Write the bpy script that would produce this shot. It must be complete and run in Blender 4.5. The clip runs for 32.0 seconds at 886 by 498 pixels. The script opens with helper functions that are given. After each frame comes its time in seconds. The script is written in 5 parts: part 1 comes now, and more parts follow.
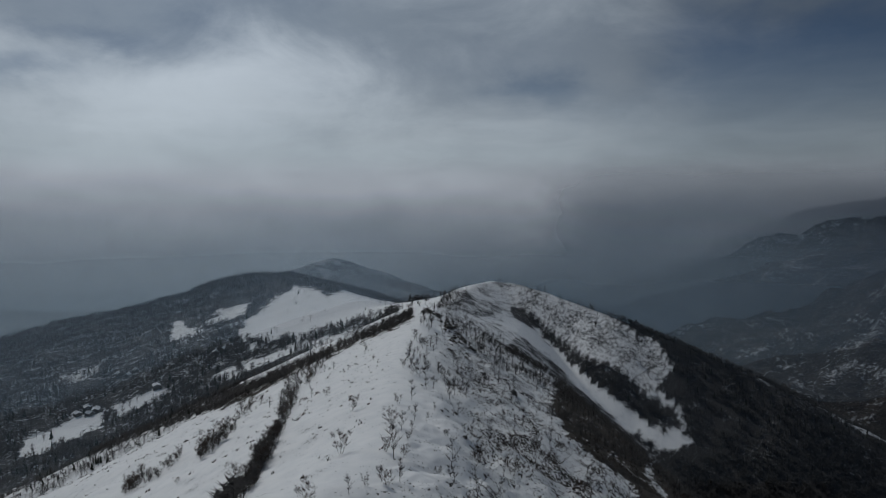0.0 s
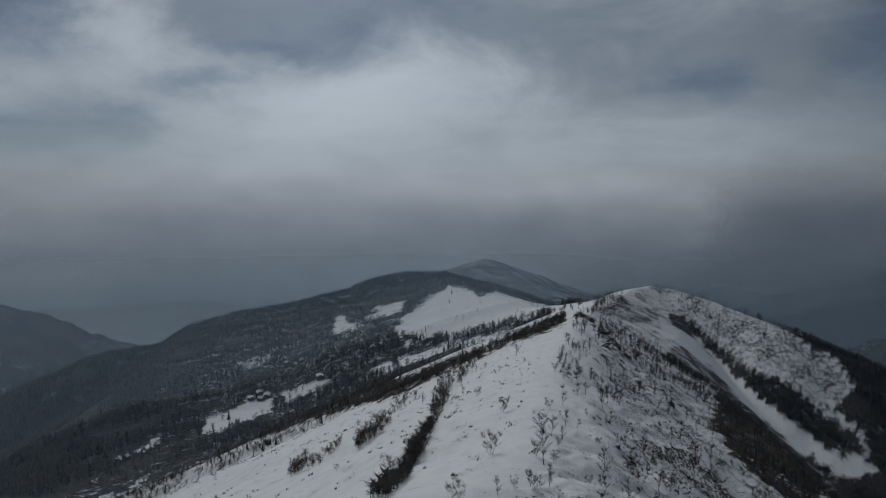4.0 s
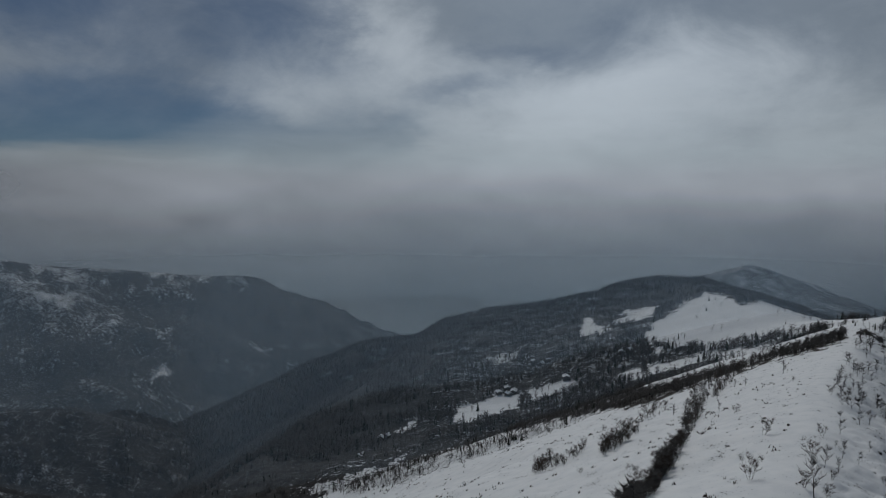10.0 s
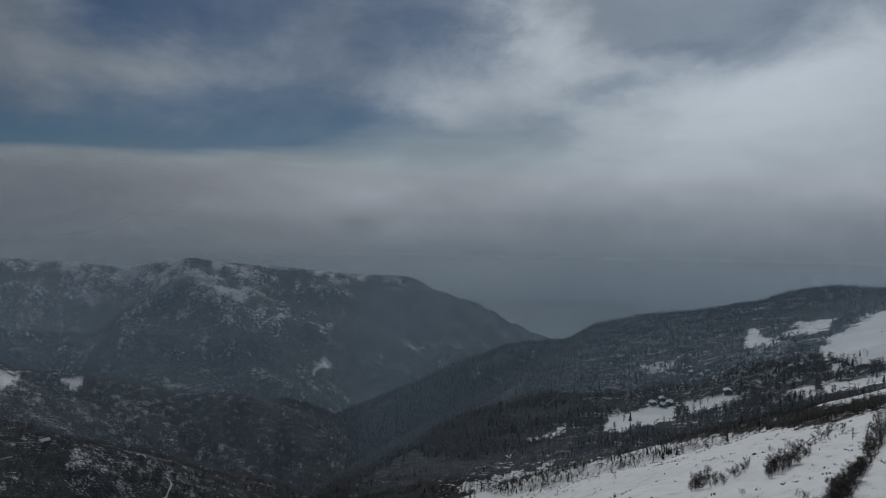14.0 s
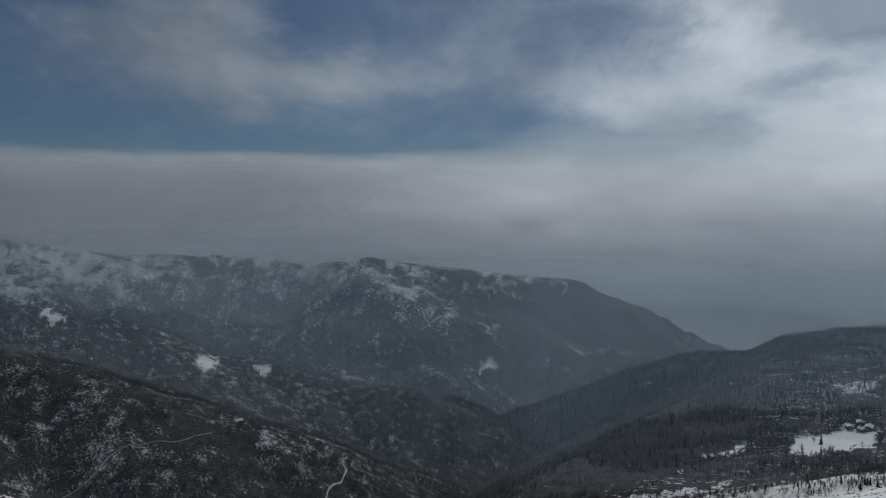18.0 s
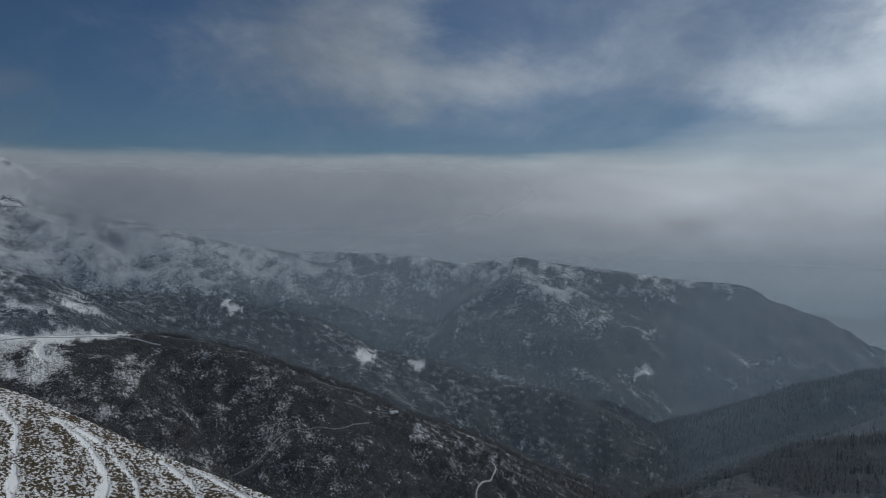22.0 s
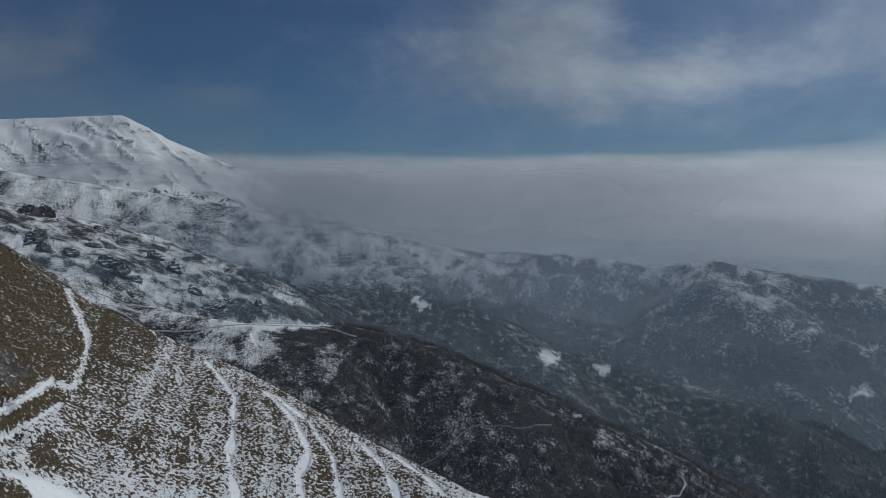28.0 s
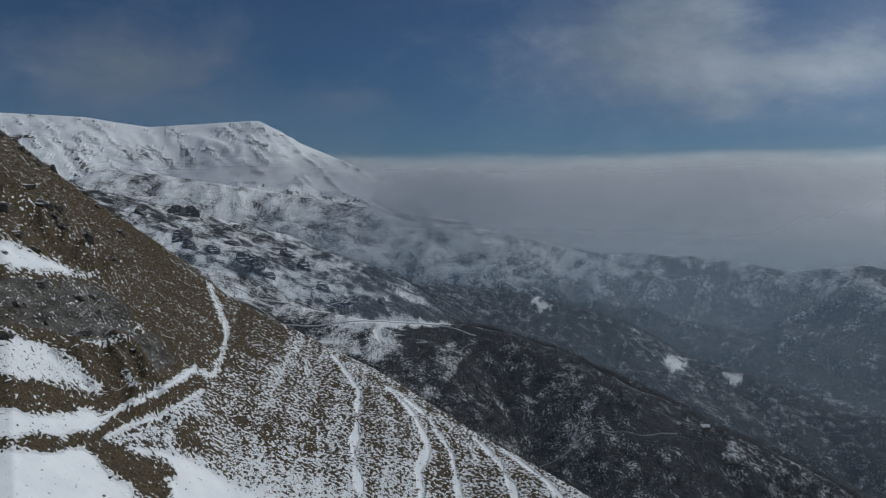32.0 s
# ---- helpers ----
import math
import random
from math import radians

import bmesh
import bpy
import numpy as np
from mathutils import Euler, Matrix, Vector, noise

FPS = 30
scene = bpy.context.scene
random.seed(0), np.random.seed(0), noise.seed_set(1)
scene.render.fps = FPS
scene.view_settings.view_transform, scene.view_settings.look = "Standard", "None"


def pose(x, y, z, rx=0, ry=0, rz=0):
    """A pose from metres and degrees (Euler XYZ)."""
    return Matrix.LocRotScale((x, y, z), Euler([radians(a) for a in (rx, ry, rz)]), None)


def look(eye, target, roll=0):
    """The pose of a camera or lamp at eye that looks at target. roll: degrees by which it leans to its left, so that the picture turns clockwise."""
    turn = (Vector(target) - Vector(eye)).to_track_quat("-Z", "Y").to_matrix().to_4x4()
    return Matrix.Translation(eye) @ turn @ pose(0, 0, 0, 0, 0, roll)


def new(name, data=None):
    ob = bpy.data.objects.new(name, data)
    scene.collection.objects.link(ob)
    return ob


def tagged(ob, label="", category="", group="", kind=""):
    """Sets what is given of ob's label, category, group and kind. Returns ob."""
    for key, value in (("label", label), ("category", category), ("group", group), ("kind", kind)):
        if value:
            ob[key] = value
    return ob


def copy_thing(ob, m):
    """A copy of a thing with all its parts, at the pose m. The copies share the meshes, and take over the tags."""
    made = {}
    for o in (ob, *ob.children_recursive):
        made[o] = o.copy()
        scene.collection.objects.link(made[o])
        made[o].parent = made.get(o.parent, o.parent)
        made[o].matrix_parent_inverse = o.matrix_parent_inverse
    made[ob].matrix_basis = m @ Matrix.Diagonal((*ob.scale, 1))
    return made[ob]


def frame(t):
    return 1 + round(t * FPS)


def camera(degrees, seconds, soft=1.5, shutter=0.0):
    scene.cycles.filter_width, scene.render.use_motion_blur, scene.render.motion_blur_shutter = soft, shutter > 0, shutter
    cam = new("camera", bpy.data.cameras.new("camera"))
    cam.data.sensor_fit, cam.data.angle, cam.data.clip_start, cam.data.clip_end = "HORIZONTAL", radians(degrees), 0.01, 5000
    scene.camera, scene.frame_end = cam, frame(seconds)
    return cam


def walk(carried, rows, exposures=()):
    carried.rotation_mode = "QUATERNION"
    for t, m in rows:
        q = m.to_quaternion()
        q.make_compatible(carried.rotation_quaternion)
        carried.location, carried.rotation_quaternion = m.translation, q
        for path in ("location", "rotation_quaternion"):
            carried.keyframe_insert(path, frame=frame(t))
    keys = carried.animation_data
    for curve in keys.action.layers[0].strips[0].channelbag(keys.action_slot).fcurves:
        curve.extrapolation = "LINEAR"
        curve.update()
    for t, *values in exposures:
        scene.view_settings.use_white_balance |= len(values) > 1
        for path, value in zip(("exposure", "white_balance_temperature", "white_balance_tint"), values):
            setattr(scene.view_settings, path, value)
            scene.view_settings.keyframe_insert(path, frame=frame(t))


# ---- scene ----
# camera: it hovers over the ridge and turns to its left (seconds, heading, tilt, lean)
EYE = 1000.0
cam = camera(64.00, 32.0, soft=0.7)
TURN = [
    (0.0, -0.01, -4.03, 0.06), (0.5, 1.55, -4.00, 0.12), (1.0, 3.26, -3.99, 0.13), (1.5, 4.90, -3.98, 0.10),
    (2.0, 6.38, -3.97, 0.11), (2.5, 7.76, -3.96, 0.13), (3.0, 9.28, -3.96, 0.11), (3.5, 10.81, -3.94, 0.13),
    (5.5, 16.84, -3.91, 0.15), (6.0, 18.34, -3.90, 0.15), (6.5, 20.03, -3.89, 0.12), (7.0, 21.69, -3.90, 0.18),
    (7.5, 23.39, -3.90, 0.14), (8.0, 25.15, -3.90, 0.17), (8.5, 26.95, -3.92, 0.16), (9.0, 28.71, -3.92, 0.17),
    (9.5, 30.54, -3.92, 0.17), (10.0, 32.32, -3.92, 0.16), (10.5, 34.02, -3.92, 0.14), (11.0, 35.57, -3.92, 0.12),
    (11.5, 37.12, -3.89, 0.12), (12.0, 38.69, -3.85, 0.13), (12.5, 40.23, -3.82, 0.16), (13.0, 41.77, -3.80, 0.18),
    (13.5, 43.10, -3.77, 0.17), (14.0, 44.51, -3.76, 0.19), (14.5, 45.85, -3.73, 0.19), (16.5, 52.39, -3.71, 0.17),
    (17.0, 54.29, -3.68, 0.20), (17.5, 56.25, -3.66, 0.17), (18.0, 57.99, -3.64, 0.18), (18.5, 59.66, -3.63, 0.15),
    (19.0, 61.24, -3.62, 0.16), (19.5, 62.67, -3.62, 0.18), (20.0, 64.19, -3.64, 0.18), (20.5, 65.76, -3.64, 0.16),
    (21.0, 67.28, -3.64, 0.19), (21.5, 68.89, -3.65, 0.16), (22.0, 70.31, -3.66, 0.20), (22.5, 71.45, -3.66, 0.20),
    (23.0, 72.63, -3.65, 0.22), (23.5, 73.91, -3.67, 0.22), (24.0, 75.17, -3.69, 0.22), (24.5, 76.40, -3.66, 0.20),
    (26.5, 81.22, -3.60, 0.19), (27.0, 82.81, -3.61, 0.15), (27.5, 84.10, -3.61, 0.13), (28.0, 85.23, -3.62, 0.16),
    (28.5, 86.22, -3.65, 0.17), (29.0, 87.40, -3.65, 0.15), (29.5, 88.57, -3.64, 0.17), (30.0, 89.73, -3.65, 0.14),
    (30.5, 90.86, -3.64, 0.11), (31.0, 92.07, -3.63, 0.08), (31.5, 93.47, -3.63, 0.06), (32.0, 94.94, -3.64, 0.07),
]
# it rises a little over the ridge and sinks again before the near slope
RISE = [(0, 0.0), (7, 0.2), (14, 0.35), (17, 0.6), (20, 0.78), (22, 0.62), (24.5, 0.26), (26.5, 0.12), (28, 0.0), (32, 0.0)]


def lifted(t):
    return float(np.interp(t, *zip(*RISE)))


walk(cam, [(t, pose(0, 0, EYE + lifted(t), 90 + tilt, 0, head) @ pose(0, 0, 0, 0, 0, lean)) for t, head, tilt, lean in TURN],
     exposures=[(0, 0.06, 6230, 7), (6, -0.10, 6230, 7), (12, -0.04, 6260, 7), (18, 0.38, 6280, 7), (26, 0.60, 6120, 7), (32, 0.62, 6050, 7)])

# ---- light: thin winter sun behind a broken cloud deck ----
SUN_AZ, SUN_EL = 40.0, 42.0


def heading(az, el=0.0):
    """The unit vector at az degrees to the left of +y and el degrees up."""
    a, e = radians(az), radians(el)
    return Vector((-math.sin(a) * math.cos(e), math.cos(a) * math.cos(e), math.sin(e)))


sun = new("sun", bpy.data.lights.new("sun", "SUN"))
sun.data.energy, sun.data.angle, sun.data.color = 1.1, radians(10), (1.0, 0.95, 0.88)
sun.matrix_world = look(heading(SUN_AZ, SUN_EL) * 100 + Vector((0, 0, EYE)), (0, 0, EYE))


class Tree:
    """Short-hand for building a node tree."""

    def __init__(self, tree):
        self.tree = tree

    def node(self, kind, **settings):
        n = self.tree.nodes.new("ShaderNode" + kind)
        for key, value in settings.items():
            if key == "operation":
                n.operation = value
            elif key == "blend_type":
                n.blend_type = value
            elif key == "data_type":
                n.data_type = value
            elif key == "sky_type":
                n.sky_type = value
            elif key == "attribute_name":
                n.attribute_name = value
            elif key == "interpolation_type":
                n.interpolation_type = value
        return n

    def put(self, socket, value):
        if isinstance(value, bpy.types.NodeSocket):
            self.tree.links.new(value, socket)
        elif value is not None:
            if isinstance(value, (tuple, list)) and len(value) == 3 and socket.type == "RGBA":
                value = (*value, 1)
            socket.default_value = value

    def math(self, operation, a, b=None, c=None):
        n = self.node("Math", operation=operation)
        for i, v in enumerate((a, b, c)):
            self.put(n.inputs[i], v)
        return n.outputs[0]

    def ramp(self, x, lo, hi, a=0.0, b=1.0):
        n = self.node("MapRange", interpolation_type="SMOOTHSTEP")
        for i, v in enumerate((x, lo, hi, a, b)):
            self.put(n.inputs[i], v)
        return n.outputs[0]

    def mix(self, f, a, b, blend="MIX"):
        n = self.node("Mix", data_type="RGBA", blend_type=blend)
        self.put(n.inputs[0], f)
        self.put(n.inputs[6], a)
        self.put(n.inputs[7], b)
        return n.outputs[2]

    def noise(self, vector, scale, detail=4.0, rough=0.55, warp=0.0):
        n = self.node("TexNoise")
        self.put(n.inputs["Vector"], vector)
        for key, v in (("Scale", scale), ("Detail", detail), ("Roughness", rough), ("Distortion", warp)):
            self.put(n.inputs[key], v)
        return n.outputs["Fac"]

    def stretch(self, vector, scale, offset=(0, 0, 0)):
        n = self.node("Mapping")
        self.put(n.inputs[0], vector)
        n.inputs["Location"].default_value, n.inputs["Scale"].default_value = offset, scale
        return n.outputs[0]

    def curve(self, x, stops):
        """A colour ramp of x, by stops of (place, colour)."""
        n = self.node("ValToRGB")
        n.color_ramp.interpolation = "EASE"
        el = n.color_ramp.elements
        while len(el) < len(stops):
            el.new(0.5)
        for e, (p, c) in zip(el, stops):
            e.position = p
            e.color = (*c, 1) if isinstance(c, tuple) else (c, c, c, 1)
        self.put(n.inputs[0], x)
        return n.outputs[0]


world = bpy.data.worlds.new("winter_sky")
scene.world = world
world.use_nodes = True
world.node_tree.nodes.clear()
w = Tree(world.node_tree)
sky = w.node("TexSky", sky_type="NISHITA")
sky.sun_disc, sky.sun_elevation, sky.sun_rotation = False, radians(SUN_EL), radians(-SUN_AZ)
sky.altitude, sky.air_density, sky.dust_density = 1500, 1.0, 0.3
blue = w.mix(1.0, sky.outputs[0], (0.0096, 0.0133, 0.0176), "MULTIPLY")
way = w.node("TexCoord").outputs["Generated"]
sep = w.node("SeparateXYZ")
w.put(sep.inputs[0], way)
up = sep.outputs[2]
az = w.math("ARCTAN2", w.math("MULTIPLY", sep.outputs[0], -1.0), sep.outputs[1])
# cloud deck: thick ahead of the ridge, broken over the valley and to the west
turn = w.math("MULTIPLY_ADD", az, 0.5 / math.pi, 0.5)
def at_az(a):
    return 0.5 + a / 360.0
CLOUDS = [  # heading, height, breadth and depth in degrees, how much thicker (+) or thinner (-)
    (45, 8.5, 8, 3.0, 0.70), (37, 14, 6, 4, 0.65), (51, 13.5, 7, 3.2, 0.42), (65, 9.8, 8, 2.0, 0.45), (77.5, 12.5, 9.5, 5.4, 0.80), (84, 9.5, 5, 3.0, 0.08), (71, 8.6, 6, 2.0, 0.20),
    (57, 9.5, 5, 3, 0.28), (102, 8, 4.2, 1.3, 0.40), (119, 9.8, 8, 2.4, 0.62), (120, 15, 2.6, 0.7, 0.30), (-26, 14.6, 9, 1.6, 0.32), (-13.5, 10, 4, 2.3, 0.30),
    (36.5, 5.6, 3.5, 1.5, -0.80), (31, 8.6, 4, 1.2, -0.60), (25.5, 11.3, 4.5, 1.2, -0.48), (20, 13.2, 4, 1.5, -0.30), (45, 5.3, 4, 1.2, -0.60), (-7, 8.2, 3.2, 1.8, -0.66),
    (-27, 9.4, 10, 3.2, -0.50), (67.5, 14.6, 3.2, 2.0, -0.40), (12, 15.5, 4, 1.5, -0.25),
]
BRIGHT = [  # where the cloud is thin to the sun (+) or heavy (-)
    (20, 7, 15, 4, 0.28), (37, 13.5, 5, 4, 0.22), (46, 8.5, 6, 2.4, 0.12), (76, 12, 7, 3, 0.06), (10, 14.6, 9, 2.4, -0.26), (29, 14, 6, 3, -0.16),
    (-13, 10, 5, 3, -0.30), (-26, 14, 9, 2, -0.4), (118, 10, 9, 3, -0.30), (102, 8, 5, 2, -0.30), (62, 11, 6, 3, -0.12),
]
PUFFS = [(76.5, 0.9, 3.2, 0.6, 0.24), (70, 0.3, 3.2, 0.4, 0.15), (51, 0.4, 2.4, 0.6, 0.21), (51.5, -1.7, 1.8, 0.7, -0.24), (80, -0.6, 5, 0.5, -0.11), (60, -0.4, 5, 0.5, 0.09), (88, 1.8, 4, 0.6, 0.08), (98.5, 3.6, 2.6, 0.7, 0.12)]
rise = w.math("ARCSINE", up)


def warped(scale, wide_, deep_, offset):
    """Heading and height, stirred so that what lies there has a cloud's edge."""
    n1 = w.noise(w.stretch(way, (1, 1, 2.0), offset), scale, 6, 0.6)
    n2 = w.noise(w.stretch(way, (1, 1, 2.0), (offset[1] + 5, offset[0], 2)), scale, 6, 0.6)
    return (w.math("MULTIPLY_ADD", w.math("SUBTRACT", n1, 0.5), radians(wide_), az), w.math("MULTIPLY_ADD", w.math("SUBTRACT", n2, 0.5), radians(deep_), rise))


def heaped(start, rows, where):
    """The sum of soft heaps, each at its heading and height."""
    out = start
    for a0, e0, wide_, deep_, more_ in rows:
        p_ = w.math("MULTIPLY_ADD", where[0], 1 / radians(wide_), -a0 / wide_)
        q_ = w.math("MULTIPLY_ADD", where[1], 1 / radians(deep_), -e0 / deep_)
        d2 = w.math("MULTIPLY_ADD", p_, p_, w.math("MULTIPLY", q_, q_))
        out = w.math("MULTIPLY_ADD", w.math("EXPONENT", w.math("MULTIPLY", d2, -1.0)), more_, out)
    return out


stirred = warped(4.5, 15, 6.5, (3.1, 0.4, 0.0))
thick = w.math("MULTIPLY", w.ramp(stirred[0], radians(43), radians(31), 0.0, 0.95), w.ramp(az, radians(-9), radians(-24), 1.0, 0.36))
cover = heaped(thick, CLOUDS, stirred)
sheet = w.stretch(way, (1.0, 1.0, 1.9), (3.1, 0.4, 0.0))
big = w.noise(sheet, 3.0, 6, 0.55, 0.3)
fine = w.noise(sheet, 9.0, 7, 0.62, 0.4)
lump = w.math("MULTIPLY_ADD", fine, 0.55, w.math("MULTIPLY", big, 0.6))
deck = w.ramp(w.math("ADD", w.math("MULTIPLY", w.math("SUBTRACT", lump, 0.575), 1.15), cover), -0.08, 1.12, w.ramp(az, radians(88), radians(56), 0.03, 0.20), 1.0)
# the flat top of the haze over the valleys
edge = w.math("ADD", up, w.math("MULTIPLY", w.math("SUBTRACT", w.noise(w.stretch(way, (1, 1, 9)), 5.0, 5, 0.6), 0.5), 0.03))
west = w.ramp(az, radians(34), radians(60))
haze = w.ramp(edge, w.math("MULTIPLY_ADD", west, -0.146, 0.22), w.math("MULTIPLY_ADD", west, 0.073, -0.02))
shade = w.noise(w.stretch(way, (1.0, 1.0, 1.8), (7.3, 1.2, 0.4)), 4.0, 7, 0.6, 0.5)
cloud = w.mix(w.ramp(heaped(shade, BRIGHT, stirred), 0.28, 0.86), (0.168, 0.196, 0.236), (0.375, 0.405, 0.445))
tone = w.curve(w.math("MULTIPLY_ADD", up, 2.5, 0.5), [(0.0, (0.045, 0.062, 0.078)), (0.12, (0.062, 0.082, 0.100)), (0.27, (0.118, 0.130, 0.145)), (0.42, (0.149, 0.156, 0.172)), (0.56, (0.172, 0.180, 0.198)), (0.66, (0.172, 0.190, 0.205))])
# brighter where the sun stands behind the cloud
glow = w.curve(turn, [(at_az(-70), 0.40), (at_az(-30), 0.62), (at_az(0), 0.88), (at_az(22), 1.0), (at_az(45), 0.82), (at_az(62), 0.62), (at_az(85), 0.54), (at_az(112), 0.46), (at_az(160), 0.5)])
tone = w.mix(1.0, tone, w.mix(1.0, glow, (2.0, 2.0, 2.0), "MULTIPLY"), "MULTIPLY")
wisp = w.noise(w.stretch(way, (1, 1, 4.5), (1.7, 6.1, 0.3)), 7.0, 6, 0.6, 0.5)
puffy = heaped(w.math("MULTIPLY_ADD", wisp, 0.5, 0.75), PUFFS, warped(9.0, 6, 2.2, (8.1, 2.4, 0.0)))
grey = w.node("CombineColor")
for k in range(3):
    w.put(grey.inputs[k], puffy)
tone = w.mix(1.0, tone, grey.outputs[0], "MULTIPLY")
lit = w.curve(turn, [(at_az(-70), 0.34), (at_az(-30), 0.25), (at_az(-5), 0.50), (at_az(20), 0.64), (at_az(42), 0.52), (at_az(56), 0.43), (at_az(80), 0.30), (at_az(120), 0.26), (at_az(160), 0.4)])
cloud = w.mix(1.0, cloud, w.mix(1.0, lit, (2.0, 2.0, 2.0), "MULTIPLY"), "MULTIPLY")
total = w.mix(haze, w.mix(deck, blue, cloud), tone)
back = w.node("Background")
w.put(back.inputs[0], total)
back.inputs[1].default_value = 1.0
w.tree.links.new(back.outputs[0], w.node("OutputWorld").inputs[0])

# ---- materials ----
def material(name):
    mat = bpy.data.materials.new(name)
    mat.use_nodes = True
    mat.node_tree.nodes.clear()
    t = Tree(mat.node_tree)
    bsdf = t.node("BsdfPrincipled")
    t.tree.links.new(bsdf.outputs[0], t.node("OutputMaterial").inputs[0])
    return mat, t, bsdf


def bumped(t, bsdf, height, strength, distance):
    n = t.node("Bump")
    n.inputs["Strength"].default_value, n.inputs["Distance"].default_value = strength, distance
    t.put(n.inputs["Height"], height)
    t.put(bsdf.inputs["Normal"], n.outputs[0])


def land_material(name, speck, grass, litter, stone, bump, soft=0.08, drawn=(1, 1, 0.6), even=0.62):
    """Snow lying on litter, grass and rock. speck: sizes in metres of the snow's patches, fine and coarse; the mesh's
    'cover' says how much snow, grass and rock there is."""
    mat, t, bsdf = material(name)
    place = t.node("NewGeometry").outputs["Position"]
    cover = t.node("Attribute", attribute_name="cover")
    part_ = t.node("SeparateColor")
    t.put(part_.inputs[0], cover.outputs["Color"])
    snow, turf, rock = part_.outputs[0], part_.outputs[1], part_.outputs[2]
    squash = t.stretch(place, drawn)
    fine_ = t.noise(squash, 1.0 / speck[0], 3, 0.6, 0.4)
    coarse = t.noise(squash, 1.0 / speck[1], 4, 0.6)
    lie = t.math("ADD", t.math("MULTIPLY", fine_, even), t.math("MULTIPLY", coarse, 1 - even))
    lie = t.math("MULTIPLY_ADD", t.math("SUBTRACT", lie, 0.5), 3.0, snow)
    lying = t.ramp(lie, 0.5 - soft, 0.5 + soft)
    tuft = t.noise(place, 1.0 / (speck[0] * 0.6), 4, 0.7)
    g = t.mix(t.ramp(tuft, 0.3, 0.7), grass[0], grass[1])
    l = t.mix(t.ramp(t.noise(place, 1.0 / (speck[1] * 0.5), 5, 0.65), 0.3, 0.7), litter[0], litter[1])
    s = t.mix(t.ramp(t.noise(t.stretch(place, (1, 1, 2.2)), 1.0 / speck[1], 8, 0.7), 0.3, 0.68), stone[0], stone[1])
    s = t.mix(t.ramp(t.noise(place, 1.0 / (speck[1] * 2.3), 4, 0.6), 0.52, 0.66), s, (0.10, 0.085, 0.06))
    base = t.mix(turf, l, g)
    base = t.mix(t.ramp(t.math("ADD", rock, t.math("MULTIPLY", t.math("SUBTRACT", coarse, 0.5), 0.8)), 0.4, 0.6), base, s)
    white = t.mix(t.ramp(coarse, 0.3, 0.7), (0.78, 0.80, 0.82), (0.87, 0.88, 0.89))
    t.put(bsdf.inputs["Base Color"], t.mix(lying, base, white))
    t.put(bsdf.inputs["Roughness"], t.math("MULTIPLY_ADD", lying, -0.3, 0.92))
    bsdf.inputs["Specular IOR Level"].default_value = 0.2
    bumped(t, bsdf, t.math("ADD", t.math("MULTIPLY", t.math("ADD", t.math("MULTIPLY", tuft, 0.6), fine_), t.ramp(snow, 0.98, 0.6, 0.12, 1.0)), t.math("MULTIPLY", lying, 0.12)), bump, speck[0] * 1.2)
    return mat


GRASS = ((0.052, 0.040, 0.025), (0.170, 0.128, 0.078))
LITTER = ((0.024, 0.025, 0.027), (0.062, 0.060, 0.060))
STONE = ((0.045, 0.045, 0.048), (0.21, 0.20, 0.19))
LAND = {
    "ridge": land_material("snowy_ridge_turf", (0.30, 2.4), GRASS, LITTER, ((0.026, 0.027, 0.029), (0.125, 0.122, 0.118)), 0.9, 0.055, (1.0, 0.6, 0.7)),
    "slope": land_material("flecked_turf_slope", (0.27, 2.2), ((0.046, 0.036, 0.022), (0.138, 0.106, 0.066)), LITTER, ((0.040, 0.038, 0.036), (0.165, 0.158, 0.145)), 0.7, 0.022, (1.0, 1.0, 0.8), 0.88),
    "hill": land_material("snowy_hill_ground", (3.2, 22.0), GRASS, LITTER, STONE, 0.5, 0.16),
    "spur": land_material("wooded_spur_ground", (2.6, 17.0), GRASS, LITTER, STONE, 0.8, 0.34, (1, 1, 0.3), 0.5),
    "mountain": land_material("mountain_ground", (9.0, 60.0), GRASS, ((0.028, 0.027, 0.028), (0.075, 0.066, 0.06)), STONE, 0.9, 0.34, (1, 1, 0.4), 0.5),
    "peak": land_material("alpine_snow", (14.0, 90.0), GRASS, LITTER, STONE, 0.6),
}
LAND["range"] = LAND["valley"] = LAND["mountain"]


def plain(name, dark, light, size, rough=0.8, bump=0.3, vary=0.0, metal=0.0):
    """A mottled surface between two colours, with fine relief."""
    mat, t, bsdf = material(name)
    place = t.node("TexCoord").outputs["Object"]
    n = t.noise(place, 1.0 / size, 6, 0.65)
    c = t.mix(t.ramp(n, 0.3, 0.7), dark, light)
    if vary:
        rnd = t.math("ADD", t.node("ObjectInfo").outputs["Random"], t.node("NewGeometry").outputs["Random Per Island"])
        c = t.mix(t.math("MULTIPLY", t.math("FRACT", rnd), vary), c, tuple(min(1, 1.9 * v + 0.01) for v in light))
    t.put(bsdf.inputs["Base Color"], c)
    bsdf.inputs["Roughness"].default_value, bsdf.inputs["Metallic"].default_value = rough, metal
    bsdf.inputs["Specular IOR Level"].default_value = 0.25
    if bump:
        bumped(t, bsdf, n, bump, size * 0.4)
    return mat


